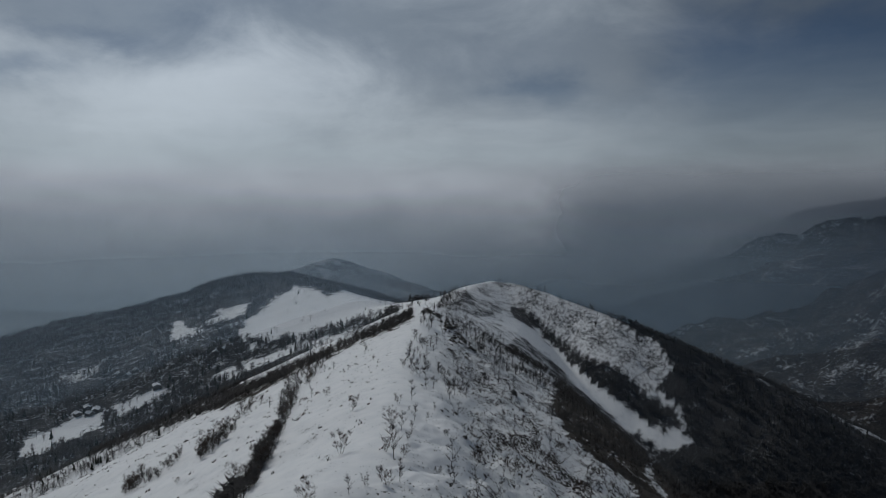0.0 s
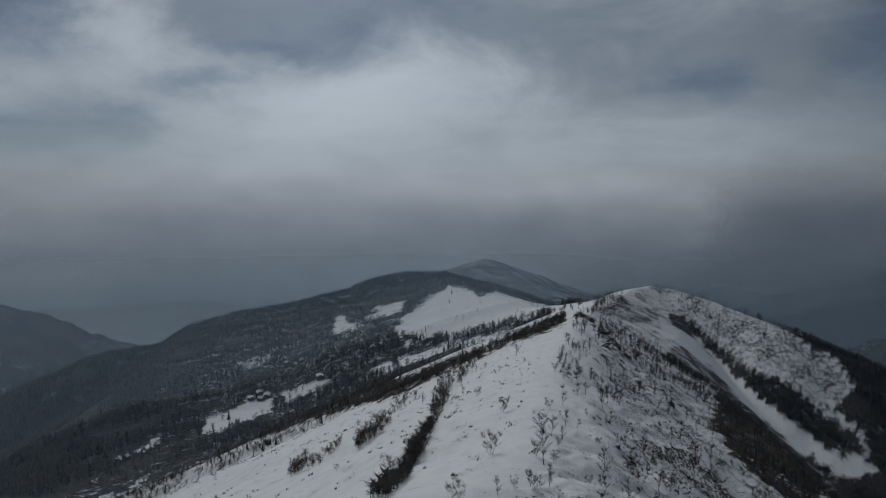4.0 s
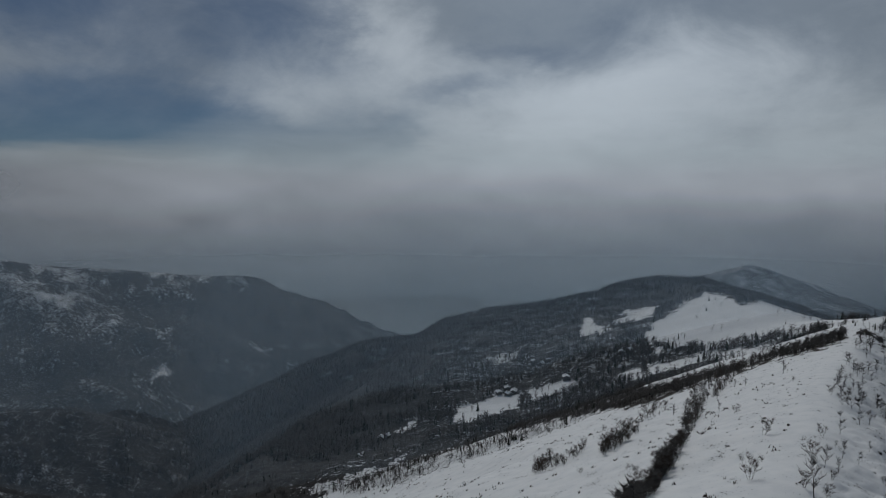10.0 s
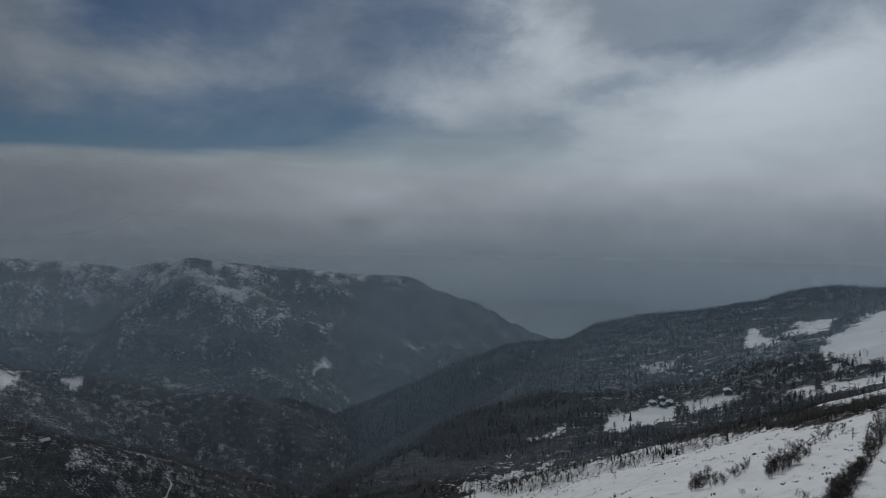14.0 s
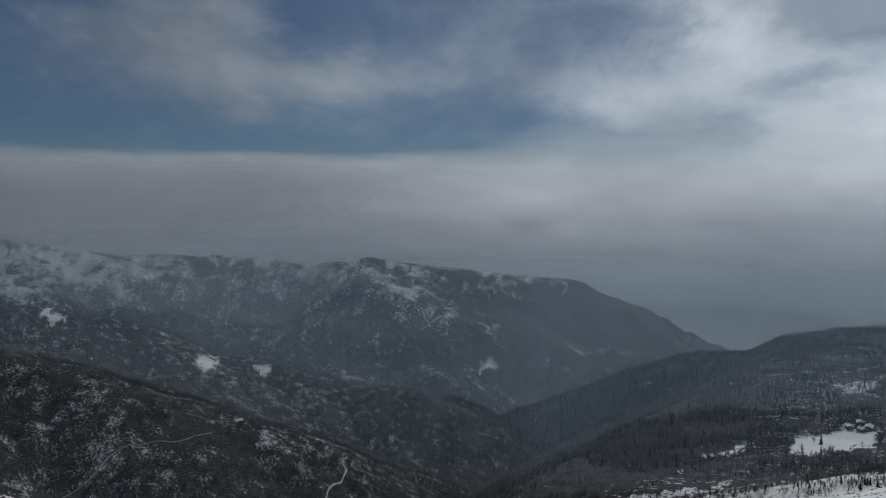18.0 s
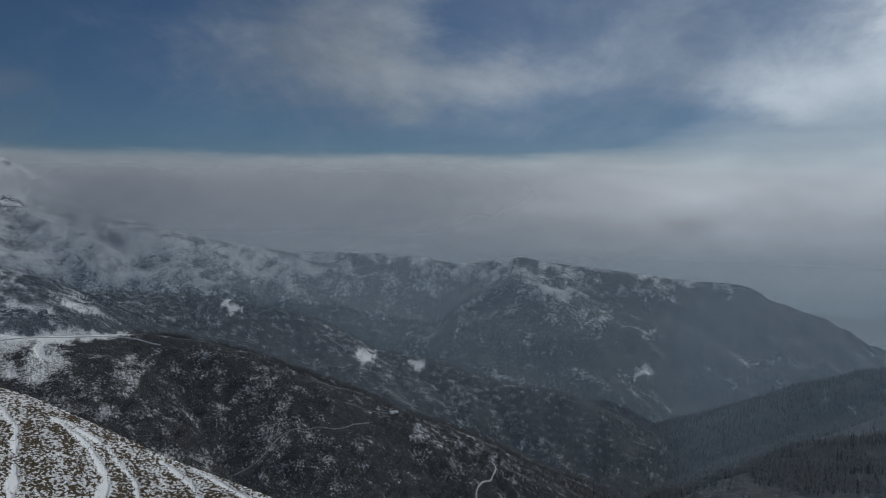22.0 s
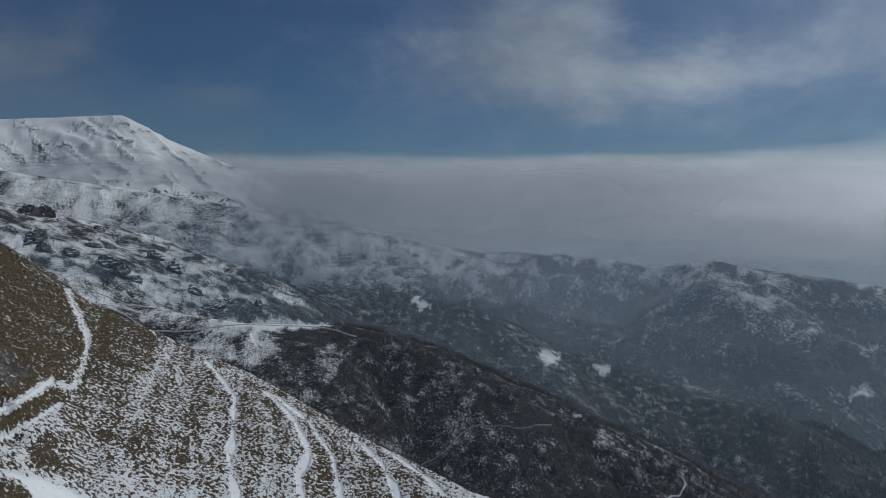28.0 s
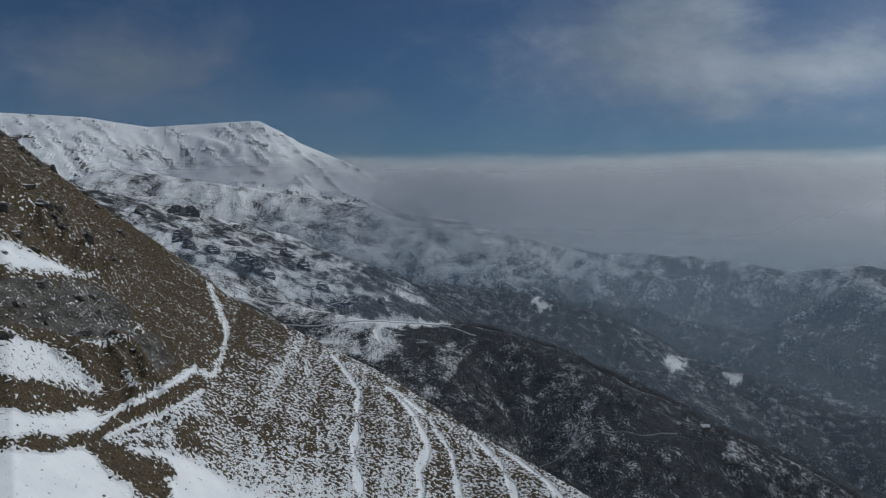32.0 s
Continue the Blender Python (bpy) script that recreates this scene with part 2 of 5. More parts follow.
def snow_capped(name, dark, light, size, lo, hi):
    """Stone with snow on what faces up."""
    mat, t, bsdf = material(name)
    geo = t.node("NewGeometry")
    n = t.noise(geo.outputs["Position"], 1.0 / size, 8, 0.7, 0.3)
    n2 = t.noise(t.stretch(geo.outputs["Position"], (1, 1, 3)), 0.3 / size, 5, 0.6)
    s = t.node("SeparateXYZ")
    t.put(s.inputs[0], geo.outputs["True Normal"])
    lies = t.ramp(t.math("ADD", s.outputs[2], t.math("MULTIPLY", t.math("SUBTRACT", n, 0.5), 1.1)), lo, hi)
    c = t.mix(t.ramp(n, 0.3, 0.72), dark, light)
    c = t.mix(t.ramp(n2, 0.5, 0.65), c, (0.105, 0.085, 0.05))
    t.put(bsdf.inputs["Base Color"], t.mix(lies, c, (0.80, 0.82, 0.84)))
    bsdf.inputs["Roughness"].default_value = 0.85
    bsdf.inputs["Specular IOR Level"].default_value = 0.2
    bumped(t, bsdf, t.math("ADD", n, t.math("MULTIPLY", n2, 0.7)), 0.9, size * 0.8)
    return mat


BARK = plain("winter_bark", (0.035, 0.030, 0.028), (0.10, 0.085, 0.075), 0.3, 0.9, 0.2, 0.15)
TWIG = plain("bare_twigs", (0.018, 0.019, 0.020), (0.044, 0.042, 0.041), 0.6, 0.95, 0.0, 0.3)
FAR_TWIG = plain("far_bare_twigs", (0.022, 0.021, 0.022), (0.058, 0.052, 0.050), 0.6, 0.95, 0.0, 0.35)
NEEDLE = plain("dark_needles", (0.012, 0.018, 0.013), (0.034, 0.045, 0.032), 0.8, 0.9, 0.0, 0.2)
SHRUB = plain("rusty_shrub_twigs", (0.028, 0.022, 0.018), (0.070, 0.052, 0.042), 0.6, 0.95, 0.0, 0.3)
STRAW = plain("dead_grass", (0.056, 0.043, 0.027), (0.165, 0.125, 0.076), 0.5, 0.95, 0.0, 0.35)
ROCK = snow_capped("schist_rock", (0.032, 0.031, 0.031), (0.150, 0.142, 0.130), 0.5, 0.80, 1.05)
CLIFF = snow_capped("cliff_rock", (0.05, 0.053, 0.06), (0.15, 0.15, 0.155), 5.0, 0.74, 0.95)
ROOF_SNOW = plain("roof_snow", (0.72, 0.75, 0.78), (0.82, 0.84, 0.85), 1.5, 0.6, 0.2)
WALL_STONE = plain("chalet_stone", (0.07, 0.065, 0.06), (0.20, 0.185, 0.165), 0.5, 0.9, 0.5)
TIMBER = plain("old_timber", (0.030, 0.022, 0.016), (0.085, 0.06, 0.042), 0.4, 0.85, 0.3)
GLASS = plain("dark_glass", (0.02, 0.022, 0.025), (0.03, 0.033, 0.036), 1.0, 0.1, 0.0)

# ---- lie of the land ----
def spot(az, r, el):
    """The place r metres away at az degrees to the left of +y and el degrees above the eye."""
    a = radians(az)
    return (-r * math.sin(a), r * math.cos(a), EYE + r * math.tan(radians(el)))


# crests, each by a few points (heading, distance, height angle) and the slopes of its shoulders:
# slope and breadth of the left one, slope of the right one; steep: the slopes past the shoulders
CRESTS = []


def crest(name, points, slopes, steep, round_, right_width, far=None, last=None):
    how = dict(steep=steep, round=round_, right_width=right_width)
    if far:
        how.update(far=far, last=last)
    shoulders = slopes if isinstance(slopes, list) else [slopes] * len(points)
    CRESTS.append((name, how, [p + s for p, s in zip(points, shoulders)]))


crest("ridge", [(160, 230, 17), (145, 120, 12), (133, 88, 8.2), (126.7, 82, 5.3), (121.7, 82, 0.9), (115.3, 82, -4.0), (112, 80, -6.9), (105.2, 77, -10.7), (100.6, 74, -13.0), (91.9, 66, -18.3), (82.7, 58, -22.5), (55, 48, -28.5), (25, 50, -25.5), (8.1, 58, -22.7), (4.4, 76, -19.1), (3.2, 150, -13.0), (1.3, 370, -8.9)],
      [(0.8, 60, 0.55), (0.8, 60, 0.6), (0.85, 60, 0.62), (0.85, 60, 0.62), (0.85, 60, 0.5), (0.85, 60, 0.4), (0.8, 60, 0.32), (0.75, 60, 0.22), (0.7, 60, 0.16), (0.6, 60, 0.14), (0.6, 60, 0.14), (0.5, 80, 0.15), (0.45, 105, 0.2), (0.45, 112, 0.42), (0.45, 112, 0.52), (0.45, 100, 0.55), (0.45, 60, 0.6)], (0.62, 1.0), 5.0, 60)
crest("ridge", [(1.3, 370, -8.9), (-0.7, 480, -8.6), (-2.4, 610, -6.95), (-4.0, 650, -6.6)],
      [(0.4, 60, 0.6), (0.35, 60, 0.5), (0.4, 60, 0.55), (0.4, 60, 0.55)], (0.5, 0.8), 5.0, 40)
crest("ridge", [(-4.0, 650, -6.6), (-5.8, 640, -6.8), (-8.0, 620, -7.4), (-11.6, 590, -8.6), (-14.3, 560, -9.6), (-17.7, 540, -10.9), (-22.7, 520, -12.7), (-26.6, 500, -14.3), (-32.6, 480, -17.0), (-45, 460, -24)],
      [(0.5, 300, 0.5), (0.5, 300, 0.5), (0.5, 300, 0.55), (0.5, 300, 0.55), (0.5, 300, 0.55), (0.5, 300, 0.55), (0.5, 300, 0.55), (0.5, 300, 0.5), (0.5, 300, 0.5), (0.5, 300, 0.5)], (0.55, 0.6), 5.0, 200)
crest("hill", [(-4.0, 650, -7.2), (5, 900, -8.6), (9.5, 1250, -7.3), (12, 1650, -6.2)],
      [(0.38, 300, 0.5), (0.33, 300, 0.4), (0.26, 330, 0.3), (0.2, 350, 0.3)], (0.17, 0.5), 20.0, 200, far=560, last=0.62)
crest("hill", [(3, 3000, -7.0), (6.6, 2500, -5.4), (8.9, 2400, -4.72), (11.9, 2000, -6.1)],
      [(0.35, 300, 0.35), (0.35, 300, 0.35), (0.35, 300, 0.35), (0.3, 300, 0.35)], (0.5, 0.5), 10.0, 300)
crest("hill", [(54, 1250, -21), (48.4, 1350, -18.0), (42.9, 1420, -15.0), (39.6, 1450, -12.4), (36.4, 1480, -11.3), (32.3, 1500, -10.9), (28.9, 1500, -10.8), (25.2, 1530, -9.8), (22.0, 1560, -8.4), (19.2, 1600, -7.24), (15.4, 1650, -5.93), (12.5, 1700, -5.9), (11.5, 1900, -6.0)],
      [(0.25, 100, 0.5), (0.25, 100, 0.5), (0.25, 100, 0.5), (0.25, 100, 0.5), (0.2, 100, 0.5), (0.2, 100, 0.5), (0.2, 100, 0.5), (0.2, 100, 0.5), (0.2, 100, 0.5), (0.22, 100, 0.5), (0.25, 100, 0.5), (0.25, 100, 0.5), (0.25, 100, 0.5)], (0.5, 0.5), 10.0, 300)
crest("spur", [(130, 1000, -3), (118, 960, -5.0), (111.6, 950, -7.0), (101.5, 860, -9.3), (93.4, 900, -9.7), (89.4, 880, -10.5), (86.5, 850, -11.9), (82.6, 830, -13.5), (78.5, 820, -15.5), (74.2, 820, -16.9), (68, 800, -20.0), (60, 760, -25.5)],
      [(0.3, 100, 0.2), (0.3, 100, 0.25), (0.3, 100, 0.3), (0.3, 100, 0.4), (0.45, 100, 0.5), (0.5, 100, 0.5), (0.5, 100, 0.5), (0.5, 100, 0.5), (0.5, 100, 0.5), (0.5, 100, 0.5), (0.5, 100, 0.5), (0.5, 100, 0.5)], (0.5, 0.6), 12.0, 150)
crest("spur", [(128, 1150, 3.5), (121.7, 1200, 1.2), (116, 1230, -0.2), (111.1, 1250, -1.5), (106.4, 1290, -4.2), (103.3, 1300, -4.7), (98.8, 1350, -6.3), (93.4, 1420, -6.7), (88.2, 1450, -7.1), (82.5, 1450, -8.5), (77.5, 1430, -11.3), (71.5, 1430, -12.4), (65.1, 1400, -14.4), (60.5, 1380, -14.9), (56, 1350, -17.5), (52, 1330, -21)],
      [(0.4, 200, 0.4), (0.4, 200, 0.4), (0.4, 200, 0.4), (0.4, 200, 0.4), (0.4, 200, 0.4), (0.4, 200, 0.4), (0.4, 200, 0.4), (0.45, 200, 0.45), (0.5, 200, 0.5), (0.5, 200, 0.5), (0.5, 200, 0.5), (0.5, 200, 0.5), (0.5, 200, 0.5), (0.5, 200, 0.5), (0.5, 200, 0.5), (0.5, 200, 0.5)], (0.5, 0.6), 12.0, 300)
crest("mountain", [(120, 3350, 2.6), (108.4, 3150, 1.0), (104.0, 3080, 0.2), (97.5, 2980, -0.8), (93.7, 2930, -1.5), (88.8, 2900, -2.7), (82.8, 2850, -3.8), (76.5, 2800, -3.85), (71.9, 2750, -4.3), (69.2, 2720, -4.8), (64.2, 2650, -4.2), (61.7, 2650, -4.7), (58.9, 2680, -5.0), (55.4, 2700, -5.4), (51.9, 2750, -5.75), (47.9, 2800, -5.9), (45.6, 2820, -6.95), (42.0, 2850, -9.0), (36.5, 2900, -11.2), (30, 3000, -13.5)],
      (0.5, 300, 0.5), (0.5, 0.55), 15.0, 400)
crest("peak", [(140, 4300, 6.6), (126.7, 4300, 6.15), (121.5, 4300, 6.15), (117.4, 4320, 5.65), (113.9, 4350, 6.0), (109.5, 4350, 6.4), (107.6, 4380, 5.3), (102.4, 4400, 3.2), (94, 4450, -1.0)],
      (0.6, 900, 0.55), (0.6, 0.6), 12.0, 900)
crest("range", [(-14, 4300, -8), (-19, 4300, -4.5), (-27.5, 4300, -0.6), (-32, 4250, 0.2), (-45, 4300, 1.5), (-80, 4300, 3)],
      (0.5, 600, 0.45), (0.5, 0.5), 20.0, 600)
crest("range", [(-12, 2900, -11.5), (-20, 2700, -6.5), (-27.7, 2600, -3.9), (-32, 2600, -2.9), (-50, 2600, -2.0)],
      (0.4, 300, 0.4), (0.45, 0.45), 20.0, 300)
crest("range", [(160, 3600, 2), (200, 3500, 1), (240, 3500, 2), (275, 3800, 3)],
      (0.5, 600, 0.5), (0.5, 0.5), 20.0, 300)
KINDS = ["ridge", "hill", "spur", "mountain", "peak", "range", "valley"]
FLOOR = EYE - 680.0


def lattice(ix, iy, seed):
    h = (ix * 374761393 + iy * 668265263 + seed * 2147483647) & 0xFFFFFFFF
    h = ((h ^ (h >> 13)) * 1274126177) & 0xFFFFFFFF
    return ((h ^ (h >> 16)) & 0xFFFF) / 65535.0 * 2 * np.pi


def grain(x, y, seed=0):
    """Gradient noise in the plane, about -0.7 to 0.7."""
    x0, y0 = np.floor(x), np.floor(y)
    fx, fy = x - x0, y - y0
    ix, iy = x0.astype(np.int64), y0.astype(np.int64)
    ux, uy = fx * fx * fx * (fx * (fx * 6 - 15) + 10), fy * fy * fy * (fy * (fy * 6 - 15) + 10)
    out = 0
    for dx, wx in ((0, 1 - ux), (1, ux)):
        for dy, wy in ((0, 1 - uy), (1, uy)):
            a = lattice(ix + dx, iy + dy, seed)
            out = out + wx * wy * (np.cos(a) * (fx - dx) + np.sin(a) * (fy - dy))
    return out


def fbm(x, y, size, octaves=4, seed=0):
    out, amp = 0, 1.0
    for k in range(octaves):
        out = out + amp * grain(x / size, y / size, seed + k)
        size, amp = size * 0.5, amp * 0.5
    return out


def smooth(x, lo, hi):
    t = np.clip((x - lo) / (hi - lo), 0, 1)
    return t * t * (3 - 2 * t)


def land(x, y):
    """Height, kind of land, distance from its crest, length along it and which crest, at the places x, y."""
    z = np.full(x.shape, FLOOR) + 25 * fbm(x, y, 900, 2, 5)
    kind, dist, along = np.full(x.shape, 6), np.full(x.shape, 500.0), x * 1.0
    side = np.full(x.shape, 0.5)
    which, next_z = np.full(x.shape, -1), np.full(x.shape, -1e4)
    for k, (name, how, pts) in enumerate(CRESTS):
        run = 0.0
        for a, b in zip(pts, pts[1:]):
            ax, ay, az_ = spot(*a[:3])
            bx, by, bz = spot(*b[:3])
            ex, ey = bx - ax, by - ay
            length = math.hypot(ex, ey)
            t = np.clip(((x - ax) * ex + (y - ay) * ey) / length ** 2, 0, 1)
            px, py = x - ax - t * ex, y - ay - t * ey
            d = np.hypot(px, py) + 1e-6
            left = 0.5 + 0.5 * (ex * py - ey * px) / (length * d)
            d = np.sqrt(d * d + how["round"] ** 2) - how["round"]
            sl, wl, sr = (a[i] + t * (b[i] - a[i]) for i in (3, 4, 5))
            drop_l = sl * np.minimum(d, wl) + how["steep"][0] * np.maximum(d - wl, 0)
            if "far" in how:
                drop_l = drop_l + (how["last"] - how["steep"][0]) * np.maximum(d - how["far"], 0)
            wr = how["right_width"]
            drop_r = sr * np.minimum(d, wr) + how["steep"][1] * np.maximum(d - wr, 0)
            h = az_ + t * (bz - az_) - left * drop_l - (1 - left) * drop_r
            more = h > z
            next_z = np.where(more & (which != k), z, np.where(~more & (which != k), np.maximum(next_z, h), next_z))
            z = np.where(more, h, z)
            kind = np.where(more, KINDS.index(name), kind)
            dist = np.where(more, d, dist)
            along = np.where(more, run + t * length, along)
            which = np.where(more, k, which)
            side = np.where(more, left, side)
            run += length
    # the near slope rises evenly from the eye's foot to its crest and falls off behind it
    az, r = np.degrees(np.arctan2(-x, y)), np.hypot(x, y)
    a_, r_, e_ = (np.array(v) for v in zip(*sorted(p[:3] for p in CRESTS[0][2][:12])))
    rc = np.interp(az, a_, r_)
    zc = rc * np.tan(np.radians(np.interp(az, a_, e_)))
    q = r / rc
    up = EYE - 32.4 + (zc + 32.4) * np.where(q < 1, q - 0.008 * np.exp(-((q - 1) / 0.03) ** 2), 0.992)
    up = up - 0.75 * np.maximum(r - rc, 0)
    m = smooth(az, 56, 74) * smooth(az, 152, 134) * smooth(r, 260, 150) * (which == 0)
    z = z * (1 - m) + up * m
    dist = np.where(m > 0.5, np.abs(r - rc), dist)
    return z, kind, dist, along, which, z - next_z, side


def relief(x, y):
    """The land with its gullies, knolls and unevenness."""
    z, kind, d, u, which, clear, side = land(x, y)
    r = np.hypot(x, y)
    for i, size in enumerate((640, 320, 160, 80, 40, 20, 10, 5, 2.5, 1.2)):
        amp = (0.05 if size > 15 else 0.035) * size * smooth(r, 1.2 * size, 4 * size) * np.minimum(1, 0.1 + np.minimum(d, clear + 2) / (0.6 * size)) * smooth(size, r * 0.0012, r * 0.003)
        amp = np.where(kind >= 3, amp * (1 + 0.5 * smooth(clear, 0, 60)) * np.where(kind == 4, 0.45, 1.0), amp)
        if size < 12:
            amp = np.where((which == 0) & (side < 0.45) & (np.arctan2(-x, y) < 1.0), amp * 5.5, amp)
        z = z + amp * grain(x / size + 3.7, y / size + 1.3, 20 + i)
    # low terraces across the western flank
    lane = d + 9 * fbm(x, y, 45, 2, 81)
    for far_, tall in ((34, 0.35), (58, 0.7), (66, 0.4), (92, 0.6)):
        z = z + np.where((which == 0) & (side > 0.6) & (np.arctan2(-x, y) < 0.75), tall * np.exp(-((lane - far_) / 2.2) ** 2), 0)
    # broken rock bands on the near slope
    band = (which == 0) * smooth(np.degrees(np.arctan2(-x, y)), 115, 119) * smooth(r, 48.5, 52) * smooth(r, 74, 65) * smooth(fbm(x, y, 9, 2, 66), -0.12, 0.15)
    z = z + band * (3.0 * (0.5 - np.abs(grain(x / 4.1, y / 4.1, 67)) * 2) + 1.2 * (0.5 - np.abs(grain(x / 1.5, y / 1.5, 68)) * 2))
    own = smooth(clear, 0, 60)
    # ribs and runnels on the far slopes
    far = (kind >= 2) & (kind < 6)
    for size, amp in ((420, 40), (190, 20), (85, 9), (38, 4)):
        g = 1 - 2.6 * np.abs(grain(x / size + 9.1, y / size + 4.3, 40 + size))
        cut = amp * np.minimum(1, d / (size * 0.9)) * np.where(kind == 2, 0.5, np.where(kind == 4, 0.4, 1.0))
        z = z + np.where(far, own * cut * (g - 0.45), 0)
    # flutes down the high faces
    s, deep = np.arctan2(-x, y) * 3600.0 - 0.4 * r * (kind == 4), r + 0.25 * x
    for size, amp in ((190, 14), (85, 9)):
        g = 1 - 2.6 * np.abs(grain(s / size + 0.4 * grain(s / 300, r / 300, 9), deep / (size * 4.5), 61 + size))
        z = z + np.where((kind == 3) | (kind == 4), own * amp * np.where(kind == 4, 1.0, 0.35) * np.minimum(1, d / size) * (g - 0.45), 0)
    return z, kind, d, u, which, side

# ---- ground cover: open snow, woods, tracks (outlines by heading and distance from the eye) ----
def flat(az, r):
    return -r * math.sin(radians(az)), r * math.cos(radians(az))


OPEN, WOODED, ROADS, TRACKS = {}, {}, [], []


def open_ground(name, white, r0, r1, pts):
    OPEN[name] = (white, r0, r1, pts)


def wooded(name, dense, white, r0, r1, pts):
    WOODED[name] = (dense, white, r0, r1, pts)


# each outline goes by heading and height angle from the eye, within a stretch of distance
open_ground("upper field", 1, 600, 1500, [(16.2, -10.29), (15.66, -9.47), (14.31, -8.55), (12.97, -7.48), (11.85, -6.96), (10.3, -7.05), (9.41, -7.74), (7.24, -7), (5.31, -7.37), (3.61, -8.16), (2.57, -8.41), (4.01, -8.92), (6.54, -9.74), (9.14, -10.38), (11.12, -10.91), (13.59, -11.12), (15.19, -10.9)])
open_ground("lower field", 1, 500, 1500, [(16.08, -12.75), (13.58, -12.1), (11.34, -11.49), (9.13, -10.96), (6.53, -10.35), (5.25, -10.2), (8.68, -11.42), (11.78, -12.08), (14.02, -12.87), (15.94, -13.5)])
open_ground("gully", 0.85, 500, 1500, [(16.2, -10.29), (15.78, -10.69), (14.95, -11.56), (15.04, -12.01), (15.5, -11.4), (16.05, -10.87)])
open_ground("glade a", 0.85, 600, 2000, [(21.3, -10.67), (21.03, -9.32), (20.57, -9.13), (19.78, -9.85), (18.86, -9.98), (19.55, -10.43), (20.7, -10.76)])
open_ground("glade b", 0.92, 600, 2000, [(18.63, -9.52), (17.72, -8.74), (16.13, -8.13), (15.35, -8.12), (15.8, -9.03), (16.8, -9.36)])
open_ground("glade c", 0.72, 600, 2000, [(28.84, -12.75), (27.84, -12.33), (26, -11.78), (26.23, -12.44), (27.38, -13.09), (28.52, -13.07)])
open_ground("glade d", 0.8, 500, 2000, [(18.83, -13.78), (17.23, -13.08), (16.4, -12.84), (16.3, -13.51), (18.14, -13.99)])
open_ground("chalet meadow", 0.97, 450, 1500, [(31.42, -17.74), (31.05, -16.6), (29.68, -16.09), (27.85, -15.37), (25.92, -15.45), (26.01, -16.49), (28.32, -17.21)])
open_ground("chalet meadow two", 0.97, 450, 1500, [(25.31, -15.19), (23.93, -14.59), (22.54, -14.16), (21.01, -14.33), (22.3, -15.04), (23.93, -15.56), (25.08, -15.81)])
open_ground("meadow strip", 0.95, 450, 1500, [(36.55, -18.35), (35.97, -17.89), (34.65, -17.64), (34.34, -17.91), (35.54, -18.42)])
open_ground("snow rib", 0.97, 150, 640, [(-5.57, -9.4), (-7.63, -10.34), (-9.91, -12.49), (-12.62, -14.55), (-14.84, -15.9), (-17.03, -17.4), (-18.93, -17.23), (-20.08, -18.25), (-18.34, -19.04), (-16.63, -18.47), (-14.88, -17.58), (-12.65, -16.05), (-10.84, -14.64), (-9.02, -12.97), (-6.73, -11.26), (-4.44, -10.18)])
open_ground("near snow a", 1, 20, 100, [(132.42, -15.74), (122.03, -17.18), (121.52, -17.83), (120.56, -19.3), (118.89, -21.45), (119.01, -25.06), (132.68, -21.73)])
open_ground("near snow b", 1, 20, 100, [(119.33, -17.6), (116.88, -17.82), (115.15, -18.64), (112.35, -20.01), (109.45, -21.83), (108.69, -26.67), (116.52, -25.52), (116.44, -19.94), (117.49, -18.83)])
open_ground("near patch a", 0.8, 20, 100, [(132.03, -6.31), (126.25, -8.68), (124, -9.48), (123.52, -10.18), (122.72, -11.66), (121.01, -13.11), (120.85, -13.79), (122.43, -13.39), (123.44, -12.8), (126.38, -12.4), (132.23, -11.16)])
open_ground("near patch b", 0.95, 20, 100, [(129.02, -1.27), (126.04, -2.64), (124.14, -3.66), (123.32, -4.12), (122.16, -4.73), (120.85, -5.38), (121.83, -5.49), (123.52, -4.93), (126.11, -4.72), (129.1, -3.28)])
open_ground("near patch c", 0.85, 20, 100, [(122.2, -6.15), (121.22, -5.81), (120.71, -5.55), (121.58, -6.34), (122.38, -6.49)])
open_ground("near patch d", 0.85, 20, 100, [(123.66, -9.43), (120.91, -9.89), (119.47, -9.66), (117.89, -8.72), (119.04, -9.97), (120.21, -10.39), (122.32, -9.95)])
open_ground("near patch e", 0.85, 20, 100, [(119.97, -11.85), (119.17, -12.13), (118.58, -13.39), (119.2, -13)])
open_ground("near patch f", 0.95, 20, 100, [(132.3, -12.87), (122.13, -15.08), (120.65, -15.25), (121.89, -16.14), (123.57, -16.63), (132.4, -15.24)])
open_ground("near patch g", 0.62, 20, 100, [(120.77, -17), (118.93, -16.49), (116.24, -15.45), (114.05, -14.26), (113.48, -15.74), (115.49, -16.53), (115.91, -17.87), (118.22, -17.76)])
open_ground("spur clearing", 0.8, 600, 2000, [(88.09, -7.59), (87.25, -7.44), (86.16, -8.14), (86.94, -8.89), (87.52, -8.39)])
open_ground("spur clearing two", 0.85, 600, 2000, [(77.72, -12.15), (76.9, -11.73), (75.81, -11.75), (75.44, -12.37), (76.91, -12.7)])
open_ground("spur clearing three", 0.8, 600, 2000, [(73.33, -12.4), (71.39, -12.45), (71.76, -13.12), (72.49, -13.47)])
open_ground("spur top", 0.85, 600, 2000, [(96.59, -6.44), (95.19, -6.18), (93.67, -6.29), (94.82, -6.45)])
open_ground("pale scrub", 0.34, 500, 2000, [(73.6, -18.12), (72.3, -17.28), (70.68, -17.93), (70.21, -19.2), (71.37, -19.84), (72.77, -19.53)])
